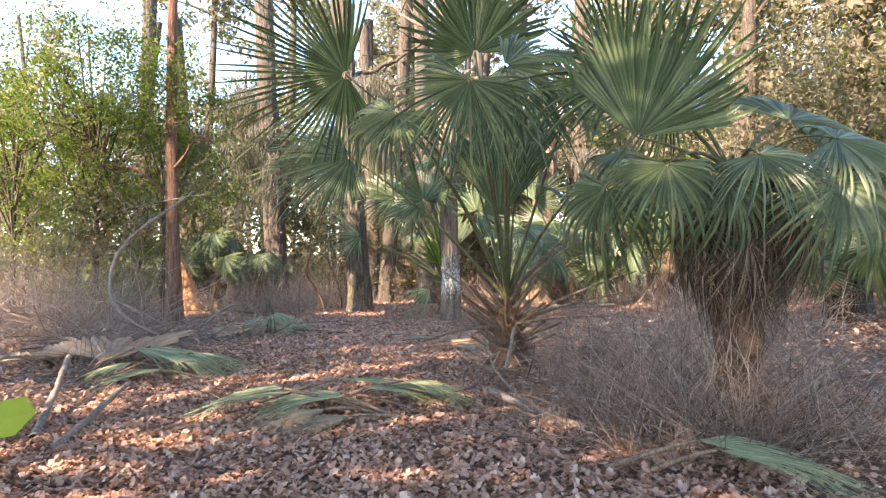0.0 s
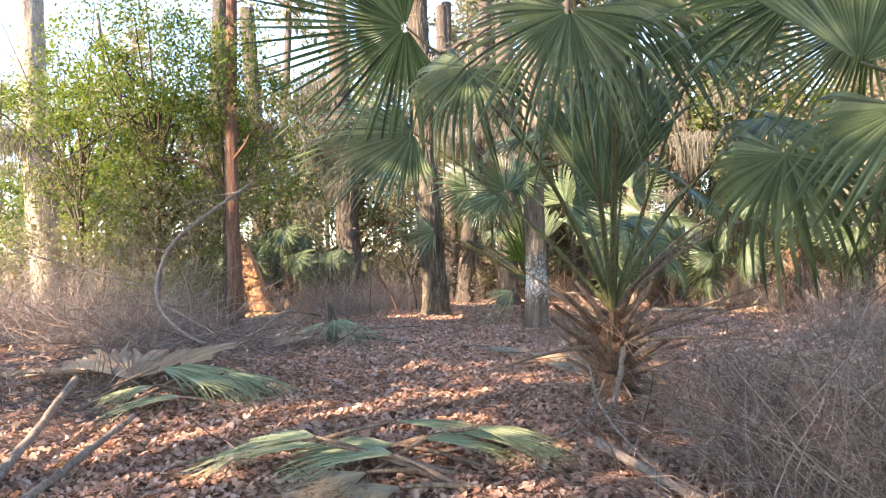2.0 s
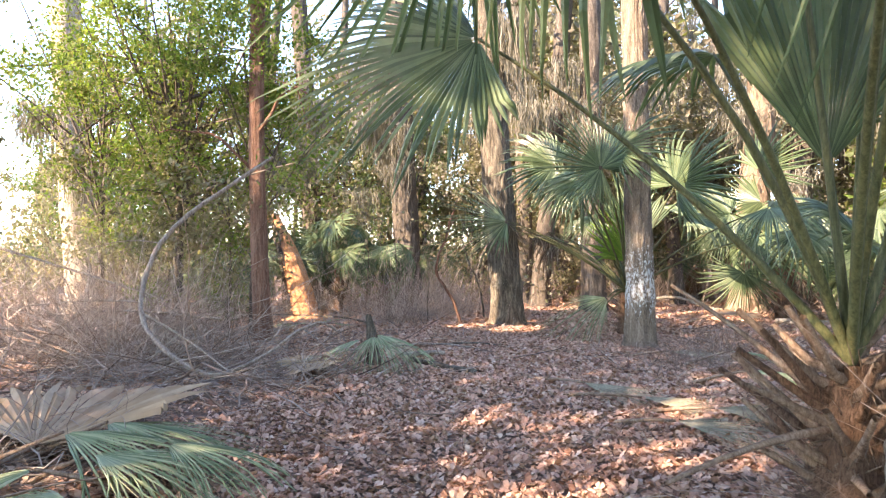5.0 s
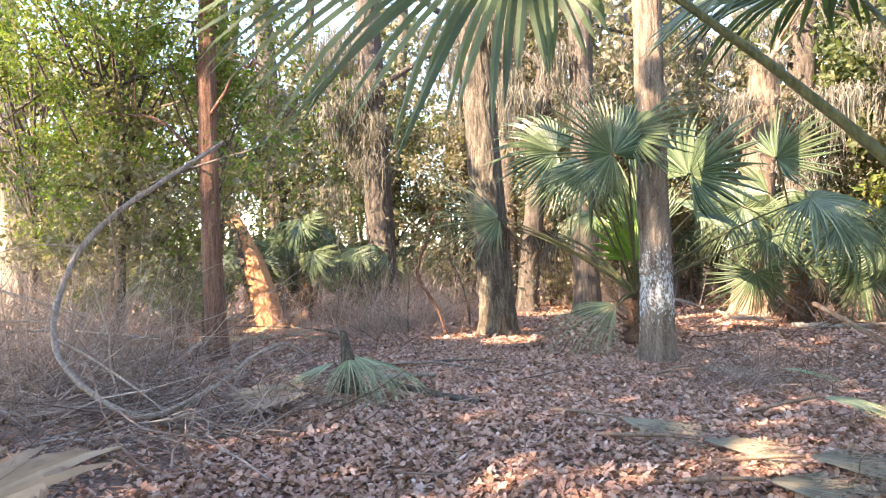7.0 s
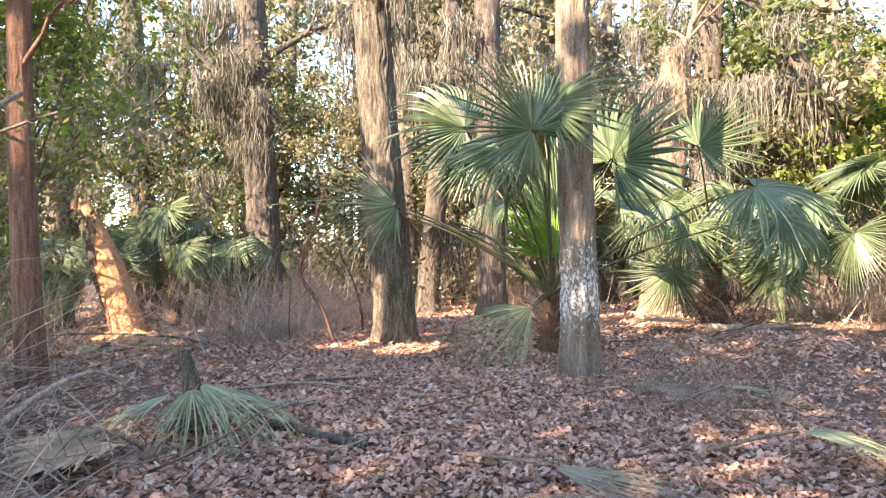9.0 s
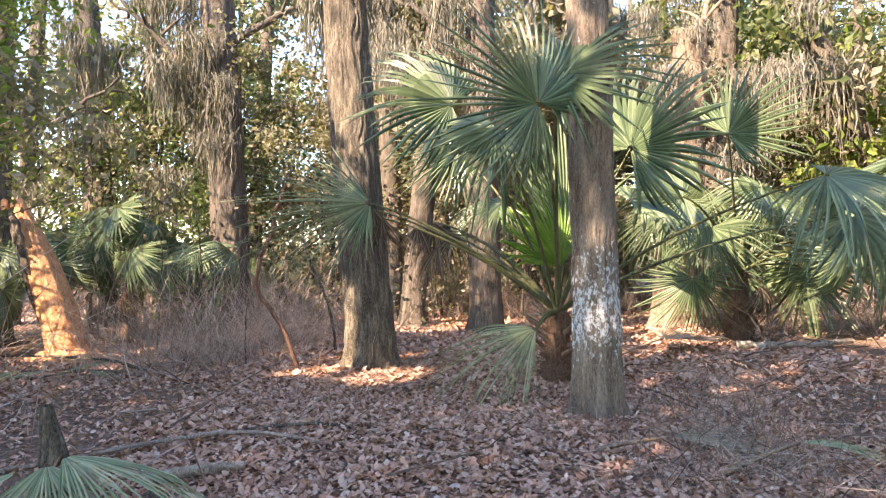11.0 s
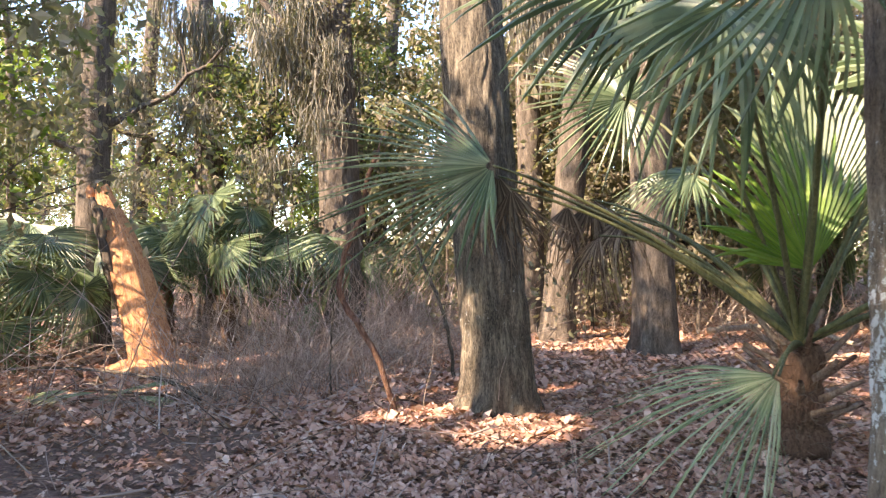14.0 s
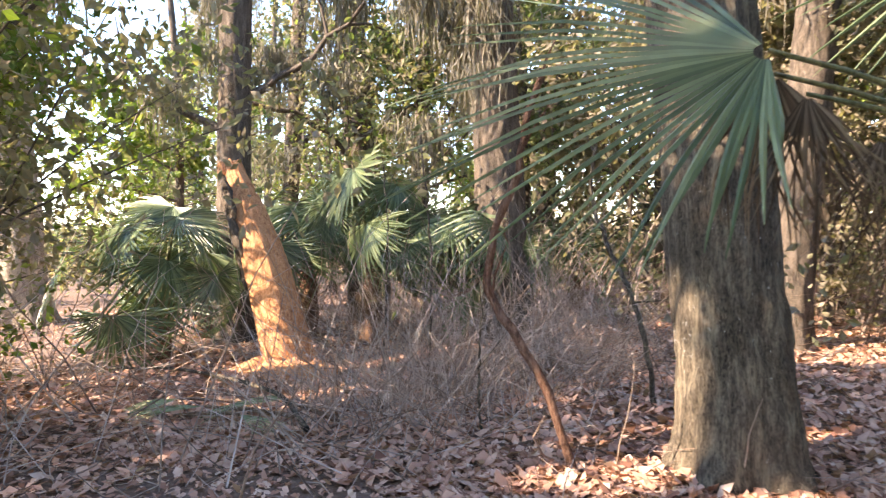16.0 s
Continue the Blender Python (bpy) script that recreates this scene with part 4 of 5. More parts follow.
# The broken orange trunk
SNAG = ground_at(-7.3, 18.9, -0.08)
snag = thing("dead_tree", SNAG, "leaning broken trunk of crumbling orange rotten wood", "dead tree")
k = np.linspace(0, 1, 14)
snag_path = np.stack([SNAG.x - 0.95 * k ** 1.3, SNAG.y + 0.05 * k, SNAG.z + 2.75 * k], 1)
part("trunk", trunk_mesh(snag_path, 0.335 * (1 - 0.2 * k - 0.5 * k ** 5), BARK_ROT, 64, 160, 0.022, 0.08, 77, 10, SNAG), snag)
for i in range(9):
    a = 2.6 + 0.28 * i + rng.normal() * 0.1
    kk = 0.12 + 0.09 * i
    c = np.array([np.interp(kk, k, snag_path[:, q]) for q in range(3)])
    r = 0.325 * (1 - 0.22 * kk)
    strip = Pile()
    z = np.linspace(-0.3, 0.3, 6)
    for w in (-0.1, 0.02):
        b = a + w
        base = np.stack([c[0] - 0.35 * z + math.cos(b) * (r + 0.02) + rng.normal(size=6) * 0.006, c[1] + math.sin(b) * (r + 0.02) + rng.normal(size=6) * 0.006, c[2] + z], 1)
        strip.tube(base - np.array(SNAG), [0.02, 0.045, 0.05, 0.045, 0.04, 0.012], 6, 0.15)
    part("bark_strip", strip.mesh("bark_strip", BARK_GREY), snag, None, "grey bark still clinging to the wood")
spike = Pile()
for i in range(5):
    p = snag_path[-1] + np.array([0.13 * rng.normal(), 0.1 * rng.normal(), -0.12])
    spike.tube(np.stack([p, p + np.array([-0.03, 0, 0.16]), p + np.array([-0.05, 0.0, 0.17 + 0.06 * rng.random()])]) - np.array(SNAG), [0.06, 0.045, 0.01], 6, 0.15)
part("splinter", spike.mesh("splinter", BARK_ROT), snag, None, "jagged broken top")

# Crumbled wood heaped round its foot
debris_r, debris_a = np.meshgrid(np.linspace(0, 1, 14), np.arange(40) / 40 * 2 * np.pi, indexing="ij")
debris_x, debris_y = -7.15 + 0.85 * debris_r * np.cos(debris_a), 18.65 + 0.6 * debris_r * np.sin(debris_a)
debris_z = height(debris_x, debris_y) - 0.02 + (0.17 + 0.16 * vnoise(debris_x * 9, debris_y * 9) + 0.1 * vnoise(debris_x * 23, debris_y * 23)) * (1 - debris_r ** 2)
di, dj = np.meshgrid(np.arange(13), np.arange(40), indexing="ij")
debris_faces = np.stack([di * 40 + dj, (di + 1) * 40 + dj, (di + 1) * 40 + (dj + 1) % 40, di * 40 + (dj + 1) % 40], -1).reshape(-1, 4)
tagged(new("wood_debris", raw_mesh("wood_debris", np.stack([debris_x, debris_y, debris_z], -1).reshape(-1, 3), debris_faces, BARK_ROT)),
       "low heap of crumbled orange rotten wood on the ground", "debris")

# A short broken stub beside the path
STUB = ground_at(-3.02, 10.95, -0.03)
stub = thing("broken_stub", STUB, "short dark broken tree stub by the path", "stump")
part("trunk", trunk_mesh(np.array([STUB, STUB + Vector((0.01, 0, 0.35)), STUB + Vector((-0.05, 0, 0.72))]), [0.085, 0.075, 0.035], BARK_STUMP, 24, 50, 0.012, 0.05, 5, 8, STUB), stub)

def smooth(pts, n):
    pts = np.asarray(pts, float)
    t, q = np.arange(len(pts)), np.linspace(0, len(pts) - 1, n)
    i = np.clip(q.astype(int), 0, len(pts) - 2)
    u = (q - i)[:, None]
    p0, p1, p2, p3 = (pts[np.clip(i + d, 0, len(pts) - 1)] for d in (-1, 0, 1, 2))
    return 0.5 * (2 * p1 + (p2 - p0) * u + (2 * p0 - 5 * p1 + 4 * p2 - p3) * u ** 2 + (3 * p1 - p0 - 3 * p2 + p3) * u ** 3)


# A crooked young stem and its thin neighbours in the thicket
for pts, r0, mat in (([(-2.65, 15.69, -0.02), (-2.85, 15.69, 0.57), (-3.11, 15.69, 0.93), (-3.2, 15.69, 1.13), (-3.13, 15.67, 1.48), (-2.99, 15.65, 1.78), (-2.9, 15.62, 2.12), (-2.8, 15.6, 2.34)], 0.03, BARK_CEDAR),
                     ([(-3.48, 16.25, -0.03), (-3.5, 16.25, 0.4), (-3.46, 16.25, 0.95)], 0.011, BARK_STUMP), ([(-2.45, 17.4, -0.03), (-2.6, 17.4, 0.8), (-2.95, 17.5, 1.6), (-2.95, 17.5, 2.2)], 0.024, BARK_STUMP),
                     ([(-4.6, 17.6, -0.1), (-4.55, 17.6, 1.2), (-4.7, 17.7, 2.4)], 0.013, BARK_STUMP), ([(-5.6, 18.4, -0.15), (-5.5, 18.4, 1.3), (-5.6, 18.5, 2.2)], 0.012, BARK_STUMP)):
    f0 = Vector(pts[0])
    sap = thing("sapling", f0, "thin crooked bare sapling rising from the litter", "sapling", "saplings")
    q = smooth(pts, 26)
    q[1:-1] += rng.normal(size=(24, 3)) * 0.007
    pile = Pile()
    pile.tube(q - np.array(f0), np.linspace(r0, r0 * 0.65, 26), 8, 0.1)
    part("stem", pile.mesh("stem", mat), sap)
    for i in (9, 14, 19, 23):
        w = rng.normal(size=3) * 0.2 + np.array([0, 0, 0.12])
        pile = Pile()
        pile.tube(np.stack([q[i], q[i] + w * 0.5 + rng.normal(size=3) * 0.02, q[i] + w]) - np.array(f0), [r0 * 0.35, r0 * 0.25, r0 * 0.1], 5)
        part("side_twig", pile.mesh("side_twig", mat), sap)

# The curved fallen branch that hangs from the cedar
VINE = [(-4.62, 11.3, 2.86), (-5.0, 10.85, 2.44), (-5.42, 10.4, 1.97), (-5.62, 10.1, 1.55), (-5.6, 9.8, 1.11), (-5.4, 9.5, 0.74), (-5.05, 9.3, 0.46),
        (-4.6, 9.2, 0.22), (-4.27, 9.2, 0.14), (-4.02, 9.4, 0.2), (-3.8, 9.7, 0.34), (-3.66, 10.0, 0.52), (-3.49, 10.3, 0.6), (-3.34, 10.5, 0.5)]


arch = thing("bent_branch", Vector(VINE[8]), "long bare pale branch bent in a wide arc", "branch", "fallen branches")
pile = Pile()
curve = smooth(VINE, 70)
curve[1:-1] += np.cumsum(rng.normal(size=(68, 3)), 0) * 0.004
pile.tube(curve - np.array(VINE[8]), np.interp(np.arange(70), [0, 10, 40, 69], [0.022, 0.03, 0.028, 0.015]), 9, 0.1)
part("stem", pile.mesh("stem", BRANCH), arch)
for i, end, r in ((26, (-4.0, 9.2, 0.08), 0.018), (15, (-6.6, 9.9, 1.5), 0.01), (24, (-7.2, 9.4, 0.8), 0.012), (44, (-3.9, 8.8, 0.05), 0.012), (60, (-3.0, 9.6, 0.05), 0.008)):
    pile = Pile()
    pts = bow(curve[i], end, rng.normal(size=3) * 0.12, 10)
    pile.tube(pts - np.array(VINE[8]), np.linspace(r, r * 0.4, 10), 6, 0.06)
    part("side_twig", pile.mesh("side_twig", BRANCH), arch)


def stick(points, r0, r1, label="bare fallen branch lying on the leaf litter", material=None, name="fallen_branch"):
    pts = smooth(points, 24)
    pts[1:-1] += rng.normal(size=(22, 3)) * r0 * 0.1
    ob = thing(name, Vector(points[0]), label, "branch", "fallen branches")
    pile = Pile()
    pile.tube(pts - np.array(points[0], float), np.linspace(r0, r1, 24), 9, 0.08)
    part("stem", pile.mesh("stem", material or BRANCH), ob)


def on_ground(pts, lift):
    return [tuple(ground_at(x, y, lift + dz)) for x, y, dz in pts]


stick(on_ground([(-2.95, 2.9, 0.0), (-3.4, 4.0, 0.12), (-3.95, 5.3, 0.3)], 0.03), 0.035, 0.03)
stick(on_ground([(-2.6, 2.5, 0.0), (-2.75, 3.4, 0.05), (-2.95, 4.6, 0.16)], 0.03), 0.035, 0.022)
stick(on_ground([(0.75, 4.3, 0.1), (1.0, 3.9, 0.06), (1.3, 3.3, 0.02), (1.75, 2.8, 0.0)], 0.035), 0.038, 0.03)
stick(on_ground([(1.1, 4.0, 0.03), (0.85, 4.7, 0.25), (0.8, 5.2, 0.5)], 0.02), 0.014, 0.006)
stick(on_ground([(-0.75, 3.9, 0.0), (-0.3, 4.2, 0.03), (0.6, 4.8, 0.05), (1.0, 5.8, 0.25)], 0.02), 0.016, 0.01)
stick(on_ground([(1.05, 5.55, 0.1), (1.15, 5.8, 0.35), (1.2, 5.95, 0.55)], 0.0), 0.028, 0.024, "pale broken stalk leaning on a palm base")
stick(on_ground([(2.6, 5.6, 0.4), (2.9, 5.2, 0.35), (3.1, 4.9, 0.2)], 0.0), 0.03, 0.02)
stick(on_ground([(3.5, 5.6, 0.3), (3.0, 6.3, 0.45), (2.2, 6.6, 0.5)], 0.0), 0.016, 0.008)
stick(on_ground([(3.6, 17.5, 0.05), (4.6, 17.6, 0.05), (5.6, 17.9, 0.05)], 0.03), 0.06, 0.04, "pale sunlit log lying on the ground", BARK_PALE, "log")
stick(on_ground([(-4.6, 15.7, 0.1), (-5.6, 16.5, 0.22), (-7.2, 17.0, 0.25), (-8.3, 17.0, 0.2)], 0.02), 0.022, 0.014, "dark bare branch across a frond heap", BARK_STUMP)
stick(on_ground([(-1.5, 10.4, 0.0), (-2.2, 10.9, 0.02), (-2.6, 11.2, 0.05)], 0.03), 0.04, 0.03, "dark rotten branch half sunk in the litter", BARK_STUMP)
stick(on_ground([(-2.8, 11.55, 0.03), (-2.5, 11.65, 0.05), (-2.2, 11.8, 0.03)], 0.03), 0.045, 0.025, "short pale broken log beside a stub", BARK_PALE, "log")
stick(on_ground([(-3.9, 11.8, 0.0), (-2.6, 12.6, 0.04), (-1.7, 12.4, 0.0)], 0.02), 0.02, 0.012)
stick(on_ground([(-2.6, 12.8, 0.0), (-1.9, 12.9, 0.03), (-1.3, 12.7, 0.0)], 0.02), 0.018, 0.01, "dark bare stick on the leaf litter", BARK_STUMP)
stick(on_ground([(-8.5, 11.5, 0.5), (-6.8, 11.2, 0.6), (-5.0, 10.6, 0.6)], 0.02), 0.02, 0.012)
stick(on_ground([(-8.5, 10.2, 1.6), (-7.0, 10.4, 1.2), (-5.6, 10.2, 0.9)], 0.02), 0.018, 0.01)
stick(on_ground([(1.0, 22.0, 0.1), (2.0, 21.0, 0.3), (2.6, 20.2, 0.15)], 0.02), 0.05, 0.03, "pale dead log in the sun", BARK_PALE, "log")


# ---- brush ----
def brush(name, label, areas, seed, material=TWIG):
    """Tangles of bare twigs. Areas: x, y, half widths, count, length, thickness, how steeply they stand (0 flat to 1 upright)."""
    r = np.random.default_rng(seed)
    vs, fs, base = [], [], 0
    for x, y, wx, wy, count, length, thick, steep in areas:
        n, k = count, 5
        root = np.stack([x + wx * r.normal(size=n) * 0.55, y + wy * r.normal(size=n) * 0.55], 1)
        l = length * (0.35 + 0.9 * r.random(n))
        az = r.random(n) * 2 * np.pi
        el = np.clip(steep + 0.28 * r.normal(size=n), -0.05, 1) * np.pi / 2
        way = np.stack([np.cos(az) * np.cos(el), np.sin(az) * np.cos(el), np.sin(el)], 1)
        t = np.linspace(0, 1, k)
        bendv = r.normal(size=(n, 3)) * 0.3
        bendv[:, 2] *= 0.3 + 0.7 * steep
        kink = np.cumsum(r.normal(size=(n, k, 3)) * 0.1, 1)
        z0 = height(root[:, 0], root[:, 1]) + r.random(n) * 0.16 * length * (1 - steep) - 0.02
        p = np.concatenate([root, z0[:, None]], 1)[:, None] + l[:, None, None] * (t[None, :, None] * way[:, None] + (t ** 2)[None, :, None] * bendv[:, None] + kink * t[None, :, None])
        p[..., 2] = np.maximum(p[..., 2], height(p[..., 0], p[..., 1]) + 0.005)
        on_path = (np.abs(p[..., 0] - np.interp(p[..., 1], (-2.6, -0.3, 2, 4, 8, 12), (0.25, 0.15, -0.15, -0.8, -0.8, -1.6))) < 0.6) & (p[..., 1] < 12.3) & (p[..., 2] > 0.2)
        p = p[~(lit(p[:, 2]) | lit(p[:, 4]) | on_path.any(1))]
        side_seed = r.normal(size=(len(p), 3))
        way = p[:, 4] - p[:, 0]
        way /= np.linalg.norm(way, axis=1)[:, None] + 1e-9
        n = len(p)
        rad = thick * (0.5 + r.random(n))[:, None] * (1 - 0.75 * t)[None]
        side = np.cross(way, side_seed)
        side /= np.linalg.norm(side, axis=1)[:, None] + 1e-9
        other = np.cross(way, side)
        ring = []
        for a in (0, 2.094, 4.189):
            ring.append(p + rad[..., None] * (math.cos(a) * side + math.sin(a) * other)[:, None])
        v = np.stack(ring, 2).reshape(n, k * 3, 3)
        i, j = np.meshgrid(np.arange(k - 1), np.arange(3), indexing="ij")
        q = (j + 1) % 3
        f = np.stack([i * 3 + j, i * 3 + q, (i + 1) * 3 + q, (i + 1) * 3 + j], -1).reshape(-1, 4)
        vs.append(v.reshape(-1, 3))
        fs.append((f[None] + (k * 3 * np.arange(n))[:, None, None]).reshape(-1, 4) + base)
        base += n * k * 3
    return tagged(new(name, raw_mesh(name, np.concatenate(vs), np.concatenate(fs), material)), label, "brush", kind="stuff")


brush("dry_brush", "tangle of bare purple-brown twigs beside the near palm",
      [(2.3, 4.6, 1.5, 1.6, 1100, 0.8, 0.0035, 0.2), (1.9, 3.4, 0.9, 0.9, 420, 0.8, 0.004, 0.3), (3.6, 6.4, 1.4, 1.6, 800, 0.9, 0.0045, 0.25), (2.2, 5.4, 1.2, 1.2, 160, 1.1, 0.008, 0.3), (2.6, 2.6, 0.9, 0.5, 800, 0.9, 0.004, 0.42), (2.0, 3.0, 0.7, 0.6, 260, 0.7, 0.0045, 0.35)], 81)
brush("brush_heap", "low heap of bare branches and twigs by the path",
      [(-5.8, 10.6, 1.6, 1.2, 700, 0.8, 0.006, 0.08), (-4.6, 7.8, 1.2, 0.8, 220, 0.7, 0.005, 0.04), (-4.3, 6.4, 0.9, 0.8, 260, 0.6, 0.005, 0.1), (-3.5, 10.0, 0.6, 0.8, 220, 0.6, 0.005, 0.08), (-5.2, 9.6, 2.0, 1.4, 90, 1.4, 0.012, 0.04)], 82)
brush("pale_sticks", "pale bare sticks strewn over a brush heap",
      [(-4.8, 9.4, 1.5, 1.2, 150, 0.9, 0.008, 0.02), (-3.5, 9.4, 0.7, 0.7, 80, 0.8, 0.007, 0.06), (-4.4, 6.4, 1.1, 1.0, 120, 0.8, 0.008, 0.06), (-6.8, 10.6, 1.6, 1.6, 260, 1.6, 0.007, 0.22), (-5.6, 9.9, 1.0, 1.0, 110, 1.2, 0.006, 0.1), (-7.6, 12.0, 1.6, 1.4, 120, 1.8, 0.006, 0.2), (2.4, 4.4, 1.1, 1.1, 90, 1.0, 0.006, 0.22)], 86, TWIG_PALE)
brush("shrub_thicket", "thicket of thin bare shrubs among the trees",
      [(-7.6, 12.0, 2.4, 2.6, 1100, 1.6, 0.006, 0.48), (-4.4, 17.0, 1.3, 1.8, 800, 1.3, 0.0045, 0.58), (-3.6, 18.8, 1.5, 1.8, 800, 1.3, 0.005, 0.52), (-9.5, 15.0, 2.6, 2.4, 700, 1.8, 0.007, 0.5),
       (-6.5, 23.0, 3.5, 2.0, 900, 1.8, 0.008, 0.52), (1.0, 24.0, 3.5, 2.0, 800, 1.4, 0.007, 0.5), (-11.5, 10.5, 2.5, 3.0, 800, 1.8, 0.008, 0.48), (7.5, 20.0, 2.5, 2.5, 900, 1.2, 0.007, 0.48), (6.8, 12.5, 1.5, 2.0, 900, 1.2, 0.006, 0.48)], 83, TWIG_GREY)
brush("twig_litter", "scattered dry twigs on the leaf litter",
      [(-0.8, 6.5, 4.0, 7.0, 1500, 0.35, 0.003, 0.02), (0, 14.0, 4.5, 5.0, 1200, 0.4, 0.004, 0.04), (1.2, 11.6, 0.9, 0.9, 420, 0.5, 0.004, 0.3), (1.6, 12.9, 0.9, 1.4, 300, 0.6, 0.004, 0.3)], 84)
brush("fallen_twigs", "thicker bare twigs strewn over the forest floor",
      [(-2.0, 13.0, 5.0, 8.0, 160, 0.9, 0.008, 0.02), (3.5, 17.0, 3.0, 3.0, 120, 1.0, 0.01, 0.04)], 85)

# A seedling with bright leaves close to the start
SEED = ground_at(-0.4, -1.57)
seedling = thing("seedling", SEED, "small seedling with bright yellow-green leaves", "seedling")
pile = Pile()
pile.tube(np.array([(0, 0, 0), (0.02, 0.02, 0.55), (-0.03, 0.0, 1.3)]), [0.006, 0.004, 0.002], 5)
part("stem", pile.mesh("stem", BRANCH), seedling)
for dz, az in ((1.29, 2.9), (1.23, 3.4), (1.18, 0.6)):
    a = np.array([math.cos(az), math.sin(az), 0.1])
    b = np.array([0.1, 0.3, 1.0])
    o = np.array([-0.03, 0, dz])
    pile = Pile()
    for s in (-1, 1):
        pile.put([o, o + a * 0.02 + s * b * 0.026, o + a * 0.05 + s * b * 0.026, o + a * 0.07], [[0, 1, 2, 3]])
    part("leaf", pile.mesh("leaf", LEAF_BRIGHT), seedling)


# ---- foliage ----
def clumps(n, centre, spread_v, seed):
    r = np.random.default_rng(seed)
    return np.array(centre) + r.normal(size=(n, 3)) * np.array(spread_v)


def shrub_tree(where, centre, spread_v, n_clump, n_leaf, size, material, label, seed, r0=0.06, name="small_tree", clump_r=0.35, category="tree"):
    """A small tree: a thin stem, limbs out to its clumps and a crown of small leaves."""
    foot = ground_at(*where, -0.03)
    ob = thing(name, foot, label, category, "understorey trees")
    c = clumps(n_clump, centre, spread_v, seed)
    c[:, 2] = np.maximum(c[:, 2], foot.z + 0.5)
    pile = Pile()
    stem_top = np.array([centre[0], centre[1], centre[2] + 0.5 * spread_v[2]])
    pts = bow(foot, stem_top, (0.1, 0.1, 0), 9)
    pile.tube(pts - np.array(foot), np.linspace(r0, r0 * 0.4, 9), 8, 0.08)
    part("stem", pile.mesh("stem", BARK_FAR), ob)
    pile = Pile()
    for q in c[: n_clump * 2 // 3]:
        a = pts[int(rng.integers(3, 9))]
        pile.tube(bow(a, q, (0, 0, 0.15), 6) - np.array(foot), np.linspace(r0 * 0.35, r0 * 0.1, 6), 5)
    part("limb", pile.mesh("limb", BARK_FAR), ob)
    part("crown", leaf_cloud("crown", c - np.array(foot), n_leaf, size, clump_r, material, seed, origin=foot), ob)
    return ob


CEDAR_LABEL = "cedar foliage in ragged yellow-green sprays"
shrub_tree((-8.3, 14.6), (-8.2, 14.4, 4.4), (1.5, 1.2, 1.4), 80, 26000, 0.05, LEAF_CEDAR, CEDAR_LABEL, 91, 0.1, "cedar_tree", 0.4)
shrub_tree((-6.3, 13.9), (-6.3, 13.6, 4.6), (0.8, 0.9, 1.1), 34, 9000, 0.05, LEAF_CEDAR, CEDAR_LABEL, 93, 0.05, "cedar_tree", 0.34)
shrub_tree((-11.2, 16.0), (-11.2, 16.0, 5.2), (1.4, 1.2, 1.3), 60, 16000, 0.055, LEAF_CEDAR, CEDAR_LABEL, 94, 0.09, "cedar_tree", 0.42)
OLIVE = "small tree with fine dusty olive-brown foliage"
for i, (x, y, z, w, h, n) in enumerate((
        (-7.3, 14.8, 2.4, 1.1, 0.8, 8000), (-9.6, 16.2, 2.2, 1.3, 0.8, 8000),
        (-3.7, 22.8, 4.0, 1.2, 1.5, 9000), (-2.6, 24.0, 2.6, 1.3, 1.1, 7000), (-0.9, 23.0, 4.6, 1.1, 1.5, 8000), (0.9, 22.4, 3.4, 1.0, 1.3, 7000), (2.4, 23.6, 5.2, 1.3, 1.4, 8000),
        (1.8, 25.6, 2.6, 1.5, 1.1, 7000), (5.0, 25.4, 4.6, 1.5, 1.6, 8000), (7.6, 24.2, 3.4, 1.4, 1.3, 8000), (10.4, 23.6, 4.8, 1.6, 1.6, 8000), (9.0, 19.0, 1.8, 1.3, 0.6, 4000), (8.3, 11.6, 4.6, 1.3, 1.3, 7000),
        (-9.0, 22.8, 4.4, 1.2, 1.3, 3000), (13.4, 19.6, 4.0, 1.8, 1.6, 8000))):
    shrub_tree((x, y), (x, y, z), (w, 0.9 * w, h), 34, n, 0.065, LEAF_OLIVE, OLIVE, 140 + i, 0.035, "small_tree", 0.42)
EVER = "evergreen tree with small glossy dark leaves"
for i, (w, c, sv, nc, nl) in enumerate((
        ((-8.0, 24.0), (-8.0, 24.0, 4.2), (1.8, 1.4, 1.6), 50, 5000), ((-5.9, 24.4), (-6.0, 24.4, 3.5), (1.3, 1.1, 1.5), 40, 5000), 
        ((-4.3, 28.0), (-4.3, 28.0, 3.2), (2.0, 1.5, 1.5), 34, 4000), ((7.2, 30.0), (7.2, 30.0, 6.0), (2.6, 2.0, 2.2), 50, 9000), ((11.0, 27.0), (11.0, 27.0, 5.5), (2.6, 2.0, 2.2), 50, 9000),
        ((2.5, 32.0), (2.5, 32.0, 5.0), (2.6, 2.0, 2.4), 46, 8000), ((-14.5, 30.0), (-14.5, 30.0, 4.5), (3.0, 2.0, 1.8), 40, 4500), ((-19.0, 27.0), (-19.0, 27.0, 3.0), (2.4, 2.0, 1.1), 36, 4000))):
    shrub_tree(w, c, sv, nc, nl, 0.085, LEAF_EVERGREEN, EVER, 100 + i, 0.09, "evergreen_tree", 0.5)
DRY = "small tree with sparse dry tan foliage"
for i, (w, c, sv, nc, nl) in enumerate((
        ((2.6, 27.0), (2.6, 27.0, 4.5), (2.0, 1.6, 1.6), 30, 4500), ((-1.0, 26.0), (-1.0, 26.0, 5.0), (1.6, 1.2, 1.4), 26, 3500))):
    shrub_tree(w, c, sv, nc, nl, 0.075, LEAF_DRY, DRY, 120 + i, 0.05, "small_tree", 0.5)


